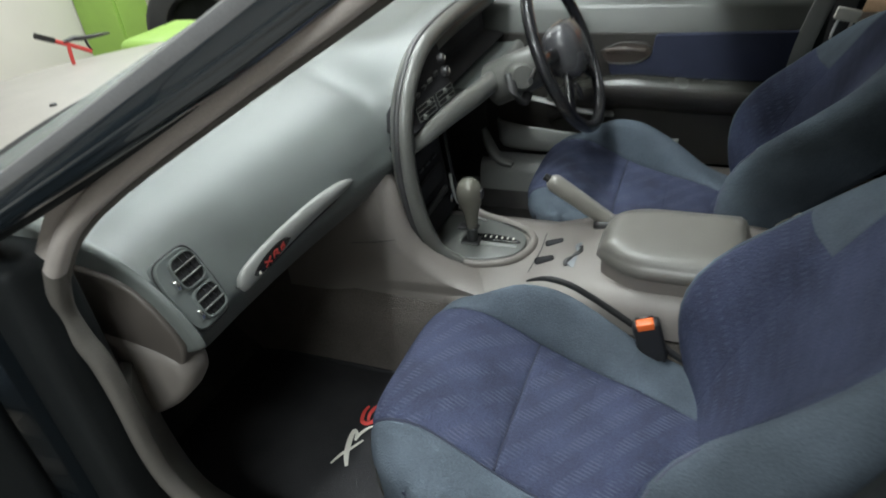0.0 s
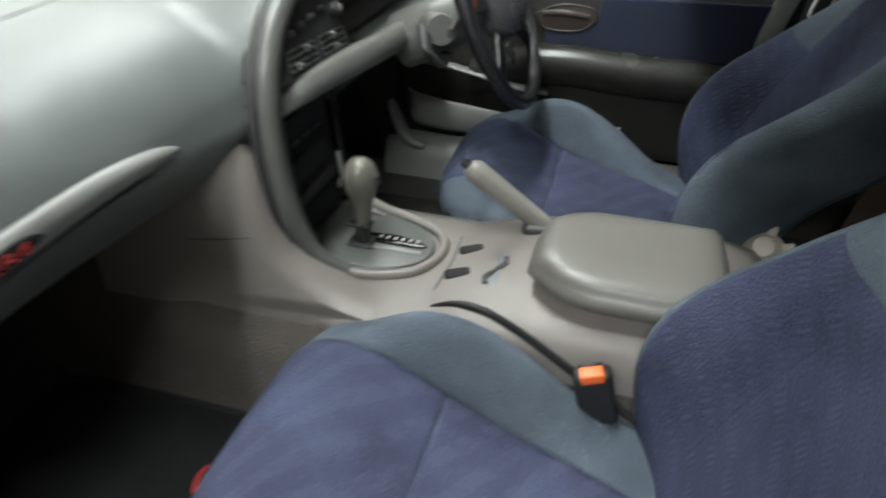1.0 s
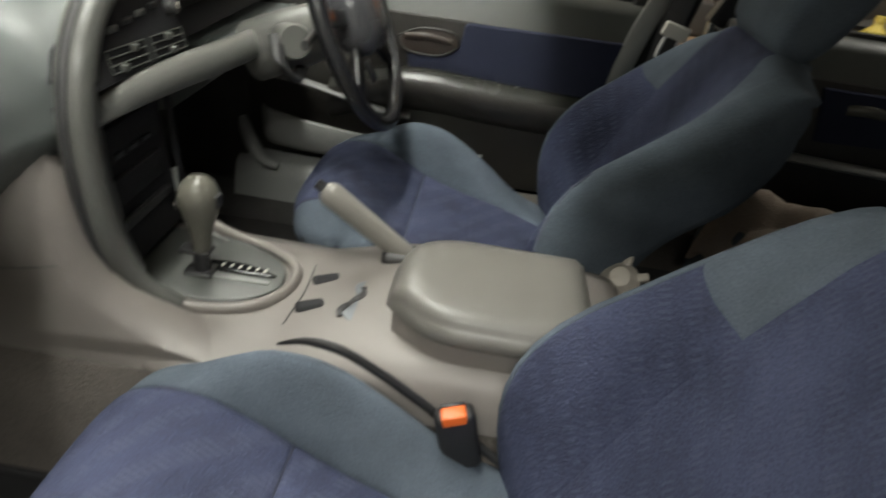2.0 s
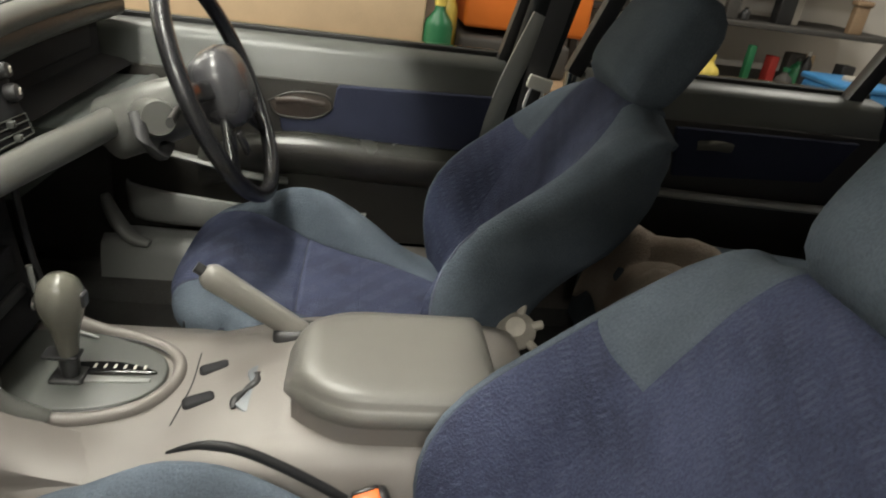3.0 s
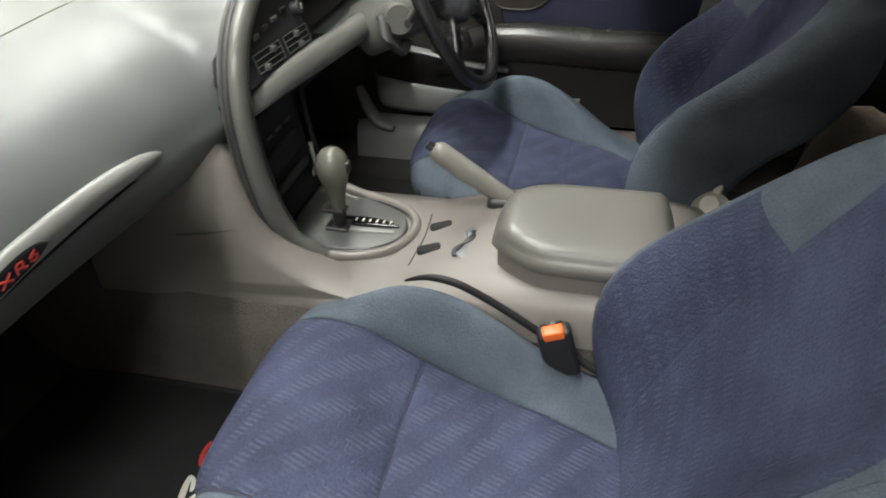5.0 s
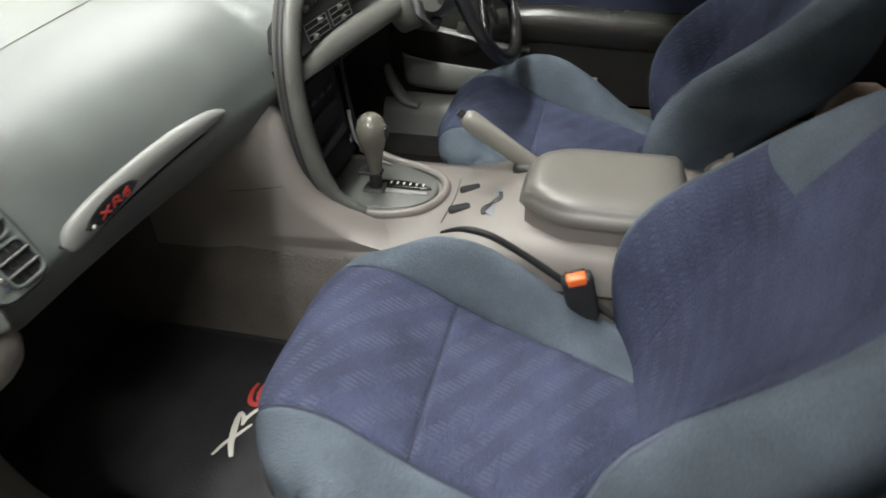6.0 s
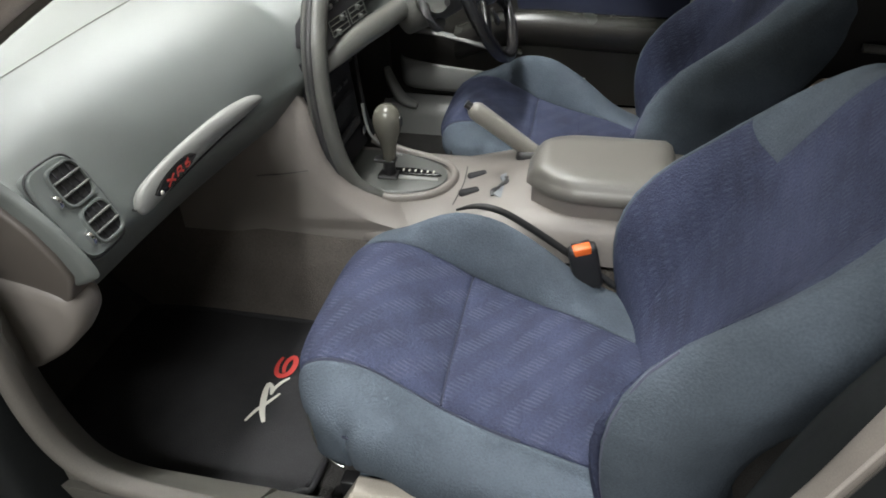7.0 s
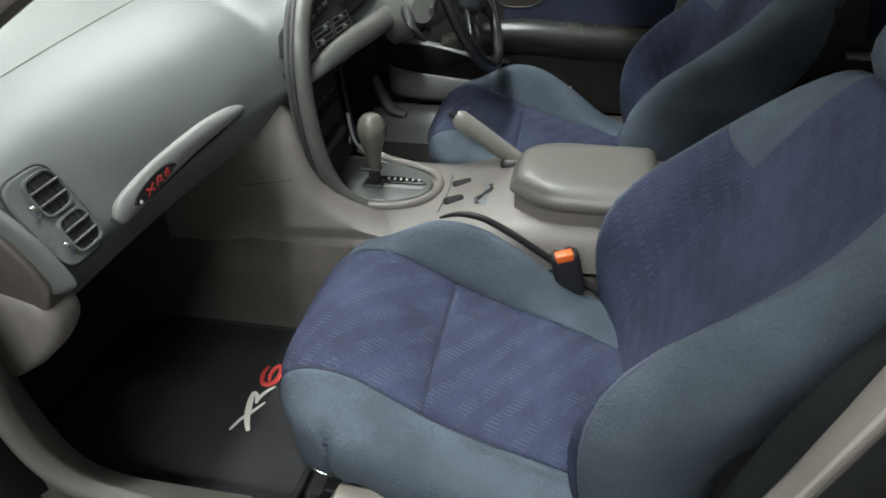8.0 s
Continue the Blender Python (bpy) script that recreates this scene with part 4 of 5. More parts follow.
part("lower_band", sweep([(-0.046, -0.058, 0.856), (-0.036, -0.032, 0.864), (-0.022, -0.004, 0.873), (-0.016, 0.06, 0.873), (-0.012, 0.14, 0.869), (-0.006, 0.24, 0.862), (-0.004, 0.36, 0.853), (-0.01, 0.50, 0.845), (-0.03, 0.70, 0.835)], 0.011, 0.0145, (1, 0, 0.35), steps=50, ring=16, power=2.6, taper=lambda t: min(1.0, 0.7 + (t / 0.08) * 0.3) * (1 + 0.6 * min(1.0, t / 0.55))), FASCIA_BAR, dash, "pale grey fascia bar under the heater controls")
fascia = part("lower_fascia", loft([[V(x, y, z) for x, z in ((-0.055, 0.87), (-0.060, 0.80), (-0.050, 0.70), (-0.035, 0.63), (-0.14, 0.62), (-0.16, 0.87))] for y in (-0.062, 0.04, 0.13, 0.150)]), MATT, dash, "black lower stack with radio")
radio = part("radio", rbox((-0.062, -0.045, 0.775), (-0.050, 0.125, 0.825), 0.003), MATT, fascia, "black car radio")
for k in range(4):
    part("radio_button", rbox((-0.051, -0.03 + 0.035 * k, 0.781), (-0.047, -0.008 + 0.035 * k, 0.788), 0.001), BLACK, fascia)
part("tray_slot", rbox((-0.056, -0.04, 0.715), (-0.046, 0.12, 0.755), 0.003), MATT, fascia, "open storage slot")
part("ashtray_lip", rbox((-0.046, -0.04, 0.683), (-0.036, 0.12, 0.700), 0.004), DASH_DARK, fascia)
part("stack_edge", sweep([(-0.048, 0.153, 0.862), (-0.046, 0.155, 0.78), (-0.036, 0.153, 0.70), (-0.02, 0.150, 0.645)], 0.004, 0.006, (1, 0, 0), steps=16, ring=8), MATT, fascia, "dark edging of the lower stack")
part("power_socket", lathe([(0.002, 0), (0.009, 0.0), (0.011, 0.004), (0.0085, 0.006)], pose(-0.036, 0.125, 0.665, 0, 90, 0), 16), CHROME, fascia, "chrome-rimmed power socket")
# heater sliders and buttons, set on the sloping face
def on_face(y, z, out=0.001):
    return V(face_x(y, z) + out, y, z)


for k in range(2):
    y0 = -0.016 + 0.098 * k
    slope = -0.05
    for j in range(4):
        za = 0.903 + 0.0085 * j
        part("slider_line", sweep([on_face(y0 + q, za + slope * (y0 + q)) for q in (0.0, 0.042, 0.084)], 0.0011, 0.0009, steps=8, ring=6), PLATE, dash, "thin pale heater slider edge")
    for q in (0.0, 0.084):
        part("slider_end", sweep([on_face(y0 + q, 0.903 + slope * (y0 + q)), on_face(y0 + q, 0.9285 + slope * (y0 + q))], 0.0010, 0.0010, steps=3, ring=6), PLATE, dash)
    for j, q in ((0, 0.022 + 0.02 * k), (2, 0.055 - 0.015 * k)):
        part("slider_knob", rbox((-0.002, -0.0045, -0.0042), (0.006, 0.0045, 0.0042), 0.001, 2, Matrix.Translation(on_face(y0 + q, 0.9072 + 0.0085 * j + slope * (y0 + q), 0.002))), PLATE, dash, "pale slider knob")
for k in range(4):
    part("heater_button", rbox((-0.002, -0.009, -0.004), (0.003, 0.009, 0.004), 0.0015, 2, Matrix.Translation(on_face(0.010 + 0.034 * k, 0.948 + 0.003 * k, 0.001))), BLACK if k % 2 else PLATE, dash)
for y, z, r in ((0.150, 0.948, 0.011), (0.150, 0.974, 0.010)):
    part("heater_knob", lathe([(0.002, 0), (r, 0), (r, 0.008), (r * 0.85, 0.013), (0.002, 0.014)], Matrix.Translation(on_face(y, z, 0.0)) @ pose(0, 0, 0, 0, 74, 0), 20), DASH_DARK, dash, "small round heater knob")
    part("knob_mark", rbox((-0.001, -0.0012, 0.0), (0.001, 0.0012, r * 0.8), 0.0004, 1, Matrix.Translation(on_face(y, z, 0.0145))), CREAM, dash)
# instrument cluster behind the wheel
part("cluster_lens", rbox((-0.122, 0.24, 0.915), (-0.1125, 0.62, 0.99), 0.006), MATT, dash, "dark instrument cluster lens")
part("driver_underpanel", loft([[V(x, y, z) for x, z in ((-0.03, 0.86), (-0.05, 0.80), (-0.12, 0.74), (-0.22, 0.72), (-0.24, 0.85))] for y in (0.30, 0.5, 0.68)]), DASH, dash, "grey knee panel under the column")

# steering column and wheel
column = thing("steering_column", "grey steering column shroud with ignition lock and stalk", "steering column", (0.02, 0.42, 0.80))
WC = V(0.165, 0.42, 0.915)
tiltm = Matrix.Translation(WC) @ Matrix.Rotation(radians(66), 4, "Y")
part("shroud", loft([[tiltm @ V(a * 1.0 * k + sh, b * k, z) for a, b in [(0.052 * math.cos(t) * (1.15 if math.cos(t) > 0 else 0.9), 0.062 * math.sin(t)) for t in [2 * math.pi * j / 24 for j in range(24)]]] for z, k, sh in ((-0.20, 1.0, 0.0), (-0.12, 1.0, 0.0), (-0.05, 0.86, 0.0), (-0.045, 0.7, 0.0))]), BEZEL, column, "grey moulded column shroud")
part("ignition_lock", lathe([(0.004, 0.020), (0.026, 0.020), (0.029, 0.012), (0.030, -0.04)], tiltm @ pose(0.0, -0.080, -0.095, 55, 0, 0), 22), BEZEL, column, "ignition lock barrel")
part("lock_collar", sweep([tiltm @ V(0.05, -0.05, -0.11), tiltm @ V(0.055, -0.095, -0.11), tiltm @ V(0.02, -0.118, -0.11), tiltm @ V(-0.02, -0.10, -0.11)], 0.007, 0.012, steps=18, ring=8), DASH_DARK, column)
part("stalk", sweep([tiltm @ V(0.0, -0.05, -0.06), tiltm @ V(0.0, -0.10, -0.055), tiltm @ V(0.0, -0.165, -0.045)], 0.008, 0.006, steps=10, ring=10), BLACK, column, "black control stalk")
wheel = thing("steering_wheel", "black leather steering wheel with a padded hub", "steering wheel", tuple(WC))
R = 0.186
rim = [[tiltm @ V((R + 0.0138 * math.cos(b)) * math.cos(a), (R + 0.0138 * math.cos(b)) * math.sin(a), 0.0138 * math.sin(b)) for b in [2 * math.pi * j / 14 for j in range(14)]] for a in [2 * math.pi * i / 72 for i in range(73)]]
part("rim", loft(rim, caps=False), LEATHER, wheel, "black leather rim")
hub_rows = [[tiltm @ V(math.copysign(abs(math.cos(t)) ** 0.75, math.cos(t)) * 0.066 * k, math.copysign(abs(math.sin(t)) ** 0.75, math.sin(t)) * 0.072 * k, z) for t in [2 * math.pi * j / 32 for j in range(32)]] for z, k in ((-0.03, 0.80), (-0.01, 0.97), (0.008, 1.0), (0.022, 0.95), (0.033, 0.82), (0.040, 0.60), (0.043, 0.30), (0.0435, 0.05))]
part("hub_pad", loft(hub_rows), material("hub_pad_vinyl", (0.055, 0.055, 0.06), 0.26, grain=900, bump=0.2), wheel, "dark padded hub")
for ang in (-50, 50, 100, -100):
    part("spoke", rbox((0.03, -0.015, -0.010), (R + 0.004, 0.015, 0.004), 0.005, 3, tiltm @ Matrix.Rotation(radians(ang), 4, "Z")), GLOSS, wheel, "black spoke")
for sy in (-1, 1):
    part("horn_button", rbox((0.06, sy * 0.075 - 0.012, 0.010), (0.10, sy * 0.075 + 0.012, 0.018), 0.004, 2, tiltm), GLOSS, wheel)

# pedals' dark well stays empty; far kick moulding
# pale colour stands in for light on the far kick
part("far_kick", sweep([(-0.138, 0.668, 0.600), (-0.128, 0.664, 0.57), (-0.110, 0.657, 0.537), (-0.085, 0.648, 0.512), (-0.045, 0.642, 0.500)], 0.022, 0.014, (0, 1, 0), steps=24, ring=12, power=2.3, taper=lambda t: max(0.15, math.sin(math.pi * (0.08 + 0.84 * t)) ** 0.5)), STRIP, dash, "grey kick moulding at the far sill, paled for the light on it")

# ---- centre console ----
con = thing("centre_console", "warm grey moulded centre console with padded lid", "console", (0.2, 0.02, 0.56))


def con_ring(x, top, wl, wr, low=0.572):
    h = top - low
    o = min(-0.112, -0.146 + 0.03 * max(0.0, (0.08 - x) / 0.12))
    return [V(x, y, z) for y, z in ((o, low), (o + 0.002, low + 0.35 * h), (o * 0.6 + wl * 0.4 - 0.004, low + 0.72 * h), (wl - 0.012, low + 0.93 * h), (wl + 0.012, top), (wr - 0.012, top), (wr + 0.014, low + 0.93 * h), (wr * 0.5 + 0.105, low + 0.6 * h), (0.208, low + 0.2 * h), (0.211, low))]


cf = [(-0.06, 0.612, -0.09, 0.145), (0.0, 0.610, -0.088, 0.145), (0.04, 0.608, -0.085, 0.145), (0.08, 0.606, -0.082, 0.14), (0.17, 0.608, -0.088, 0.14), (0.22, 0.618, -0.095, 0.14), (0.30, 0.636, -0.10, 0.15), (0.36, 0.648, -0.105, 0.15), (0.50, 0.650, -0.105, 0.15), (0.64, 0.645, -0.10, 0.145), (0.665, 0.60, -0.10, 0.145)]
cspl = spline([(x, t, 0) for x, t, *_ in cf]), spline([(x, a, b) for x, _, a, b in cf])
part("body", loft([con_ring(cspl[0](i / 44).x, cspl[0](i / 44).y, cspl[1](i / 44).y, cspl[1](i / 44).z) for i in range(45)]), TRIM, con, "warm grey console moulding")
lid_rows = []
for i in range(25):
    f = i / 24
    x = 0.325 + 0.265 * f
    nose = min(1.0, f / 0.34)
    tail = min(1.0, (1 - f) / 0.10)
    k = max(0.22, (1 - (1 - nose) ** 3.2) ** 0.55 * (1 - (1 - tail) ** 3) ** 0.5)
    top, half = 0.662 + 0.056 * max(0.35, (1 - (1 - min(1.0, f / 0.16)) ** 3) ** 0.5) * (1 - (1 - tail) ** 3 * 0.6), 0.103 * (1 - (1 - min(1.0, f / 0.42)) ** 2.6 * 0.62) * (1 - 0.25 * (1 - tail) ** 3)
    cy = -0.014
    half_profile = [(0.90, 0.0), (1.0, 0.05), (1.03, 0.20), (1.01, 0.40), (0.965, 0.53), (0.945, 0.58), (0.925, 0.70), (0.87, 0.85), (0.74, 0.95), (0.5, 0.99), (0.2, 1.0)]
    ringp = [V(x, cy + half * a, 0.673 + (top - 0.673) * b) for a, b in half_profile] + [V(x, cy - half * a, 0.673 + (top - 0.673) * b) for a, b in half_profile[::-1]]
    lid_rows.append(ringp)
lid = part("padded_lid", loft(lid_rows), LID, con, "smooth padded armrest lid")
part("lid_base", loft([[V(row[0].x, -0.014 + sgn * 0.95 * abs(row[1].y + 0.014), z) for sgn, z in ((1, 0.64), (1, 0.6735), (-1, 0.6735), (-1, 0.64))] for row in lid_rows[1:24]]), TRIM, con, "moulded rim under the lid")
# selector plate and gate
plate = part("selector_plate", outline_slab(smooth_outline([(-0.06, 0.13), (-0.09, 0.05), (-0.06, -0.02), (0.03, -0.034), (0.11, -0.024), (0.155, 0.01), (0.16, 0.055), (0.14, 0.09), (0.08, 0.12), (0.0, 0.135)]), 0.602, 0.6165, 0.004, "z"), PLATE, con, "grey selector plate")
gate = part("selector_gate", outline_slab(smooth_outline([(0.045, 0.058), (0.10, 0.060), (0.150, 0.042), (0.10, 0.036), (0.045, 0.036)]), 0.612, 0.6205, 0.002, "z"), GLOSS, con, "black gate strip with pale position marks")
for k in range(6):
    x = 0.068 + 0.0125 * k
    part("gate_mark", rbox((x, 0.045, 0.6195), (x + 0.0036, 0.054, 0.6213), 0.0005, 1), WHITE, con, "small white position mark")
part("gate_slot", outline_slab([(0.03, 0.018), (0.145, 0.022), (0.145, 0.030), (0.03, 0.034)], 0.612, 0.6185, 0.001, "z"), STRIP, con, "bright metal gate strip")
for k, (x, y) in enumerate(((0.214, -0.008), (0.220, 0.060))):
    part("window_switch", rbox((x - 0.021, y - 0.012, 0.606), (x + 0.021, y + 0.012, 0.6215), 0.0075, 4, Matrix.Translation((x, y, 0.62)) @ Matrix.Rotation(radians(22), 4, "Z") @ Matrix.Rotation(radians(-6), 4, "Y") @ Matrix.Translation((-x, -y, -0.62))), MATT, con, "black rocker switch")
part("coin_tray", outline_slab(smooth_outline([(0.262, -0.03), (0.285, -0.048), (0.315, -0.040), (0.325, 0.0), (0.318, 0.045), (0.292, 0.058), (0.268, 0.04), (0.276, 0.005)]), 0.60, 0.6315, 0.002, "z"), TRAY, con, "shallow coin tray with its bluish reflection in the colour")
# black bar stands in for the shade inside the recess
part("tray_shade", sweep([(0.262, -0.036, 0.6295), (0.263, -0.018, 0.6300), (0.272, 0.000, 0.6310), (0.283, 0.016, 0.6320), (0.281, 0.034, 0.6320)], 0.0065, 0.0024, (1, 0, 0), steps=24, ring=8, taper=lambda t: 0.45 + 0.55 * abs(math.sin(2.2 * math.pi * t))), BLACK, con, "dark curve standing in for shade at the tray's edge")
part("console_seam", sweep([(0.190, -0.050, 0.6105), (0.193, -0.020, 0.6115), (0.197, 0.03, 0.612), (0.193, 0.10, 0.611)], 0.0012, 0.0012, ring=6, steps=16), DASH_DARK, con, "fine joint across the console")

part("stack_lip", sweep([(-0.030, 0.122, 0.725), (-0.027, 0.122, 0.690), (-0.019, 0.122, 0.659), (0.003, 0.121, 0.636), (0.026, 0.119, 0.624), (0.050, 0.116, 0.618)], 0.004, 0.004, (0, 1, 0), steps=24, ring=8, taper=lambda t: 1.0 - 0.5 * t), STRIP, con, "pale curved lip beside the selector")
lever = thing("gear_selector", "grey leather selector lever with a rounded knob", "gear lever", (0.045, 0.03, 0.615))
part("knob", lathe([(0.001, 0.768), (0.012, 0.766), (0.022, 0.757), (0.0275, 0.742), (0.028, 0.728), (0.0245, 0.712), (0.0185, 0.696), (0.0150, 0.680), (0.0130, 0.664), (0.0122, 0.656), (0.0115, 0.652)], pose(0.048, 0.03, 0), 30), KNOB, lever, "worn grey leather knob")
part("button", rbox((0.070, 0.022, 0.725), (0.078, 0.038, 0.745), 0.003), BLACK, lever)
part("shaft", lathe([(0.011, 0.655), (0.012, 0.64), (0.0105, 0.61)], pose(0.047, 0.03, 0), 18), BLACK, lever, "black selector shaft")
part("boot", rbox((0.024, 0.012, 0.612), (0.066, 0.048, 0.6215), 0.008), DASH_DARK, lever, "dark slider boot")
part("collar", rbox((0.018, 0.018, 0.648), (0.062, 0.042, 0.655), 0.003), BLACK, lever)

brake = thing("handbrake", "warm grey handbrake lever lying by the console", "handbrake", (0.31, 0.12, 0.63))
part("grip", sweep([(0.330, 0.122, 0.640), (0.29, 0.121, 0.668), (0.24, 0.119, 0.704), (0.196, 0.117, 0.735)], 0.017, 0.0195, (0, 1, 0), steps=20, ring=14, power=2.3, taper=lambda t: (0.86 + 0.14 * t) * (1.0 if t < 0.88 else max(0.55, (1 - ((t - 0.88) / 0.12) ** 2) ** 0.5))), HB_GRIP, brake, "smooth warm grey grip")
part("button", sweep([(0.198, 0.117, 0.734), (0.186, 0.117, 0.742)], 0.008, 0.008, (0, 1, 0), steps=4, ring=10), BLACK, brake, "black release button")
part("boot", rbox((0.29, 0.098, 0.62), (0.38, 0.146, 0.652), 0.012), DASH_DARK, brake)

# ---- floor mat ----
mat_thing = thing("floor_mat", "black carpet floor mat with a white and red emblem", "floor mat", (-0.2, -0.36, 0.365))
mat_outline = [(-0.47, -0.20), (-0.47, -0.50), (-0.40, -0.545), (-0.15, -0.555), (-0.01, -0.555), (0.045, -0.54), (0.06, -0.50), (0.06, -0.20), (0.04, -0.175), (-0.35, -0.175)]
part("mat_pad", outline_slab(mat_outline, 0.364, 0.380, 0.005, "z"), MAT, mat_thing, "black pile")
loop = [(x, y, 0.379) for x, y in mat_outline]
part("binding", sweep(loop + loop[:1], 0.006, 0.006, (0, 0, 1), steps=90, ring=8), MAT_EDGE, mat_thing, "stitched black binding")
# the emblem: pale brush strokes and a red loop, lying on the pile

def stroke(name, pts, w, mat):
    part(name, sweep([V(x, y, 0.3814) for x, y in pts], 0.0012, w, (0, 0, 1), steps=26, ring=6, taper=lambda t: 1.0 - 0.45 * abs(2 * t - 1) ** 2), mat, mat_thing, "white emblem stroke" if mat is WHITE else "red emblem loop")


stroke("emblem_stroke", [(-0.068, -0.427), (-0.082, -0.4), (-0.092, -0.365), (-0.095, -0.343)], 0.0062, WHITE)
stroke("emblem_stroke", [(-0.1, -0.43), (-0.091, -0.405), (-0.079, -0.387), (-0.065, -0.362)], 0.0036, WHITE)
stroke("emblem_stroke", [(-0.095, -0.342), (-0.085, -0.351), (-0.08, -0.367)], 0.0042, WHITE)
stroke("emblem_stroke", [(-0.08, -0.367), (-0.079, -0.352), (-0.072, -0.336), (-0.062, -0.324)], 0.0036, WHITE)
stroke("emblem_loop", [(-0.094, -0.277), (-0.097, -0.295), (-0.091, -0.317), (-0.078, -0.322), (-0.067, -0.311), (-0.065, -0.288), (-0.073, -0.273), (-0.081, -0.281), (-0.083, -0.298), (-0.078, -0.314)], 0.0058, RED)

# ---- seats ----
REC = radians(29)
BU, BF = V(math.sin(REC), 0, math.cos(REC)), V(-math.cos(REC), 0, math.sin(REC))


def curve(*pts):
    """A softened table: value at x from (x, value) pairs."""
    xs, vs = [p[0] for p in pts], [p[1] for p in pts]
    return lambda x: float(sum(np.interp(x + d, xs, vs) for d in (-0.016, -0.008, 0.0, 0.008, 0.016)) / 5)


CUSHION = spline([(0.095, 0, 0.45), (0.078, 0, 0.50), (0.058, 0, 0.545), (0.047, 0, 0.580), (0.058, 0, 0.606), (0.090, 0, 0.620), (0.140, 0, 0.619), (0.20, 0, 0.594), (0.255, 0, 0.571), (0.32, 0, 0.556), (0.40, 0, 0.545), (0.47, 0, 0.531), (0.55, 0, 0.508)])
LENS_SEAM = curve((0.0, 0.150), (0.06, 0.150), (0.109, 0.148), (0.16, 0.152), (0.21, 0.152), (0.255, 0.147), (0.32, 0.131), (0.385, 0.114), (0.42, 0.108), (0.47, 0.098), (0.53, 0.088), (0.58, 0.082))
LENS_RISE = curve((0.085, 0.0), (0.12, 0.008), (0.15, 0.030), (0.20, 0.076), (0.25, 0.100), (0.29, 0.102), (0.335, 0.086), (0.386, 0.056), (0.412, 0.038), (0.44, 0.020), (0.48, 0.006), (0.55, 0.000))
FLAT_SEAM = curve((0.0, 0.126), (0.08, 0.132), (0.17, 0.139), (0.25, 0.147), (0.356, 0.164), (0.454, 0.176), (0.55, 0.182))
FLAT_RISE = curve((0.03, -0.018), (0.09, -0.012), (0.20, -0.004), (0.30, -0.008), (0.40, -0.016))


CREST = spline([(0.535, 0, 0.44), (0.505, 0, 0.515), (0.487, 0, 0.59), (0.484, 0, 0.655), (0.500, 0, 0.715), (0.540, 0, 0.772), (0.602, 0, 0.826), (0.670, 0, 0.885), (0.725, 0, 0.930), (0.775, 0, 0.952), (0.83, 0, 0.935)])
HOLLOW = spline([(0.500, 0, 0.44), (0.530, 0, 0.51), (0.560, 0, 0.58), (0.592, 0, 0.65), (0.621, 0, 0.715), (0.650, 0, 0.78), (0.677, 0, 0.84), (0.705, 0, 0.90), (0.728, 0, 0.950), (0.762, 0, 0.985), (0.82, 0, 0.975)])


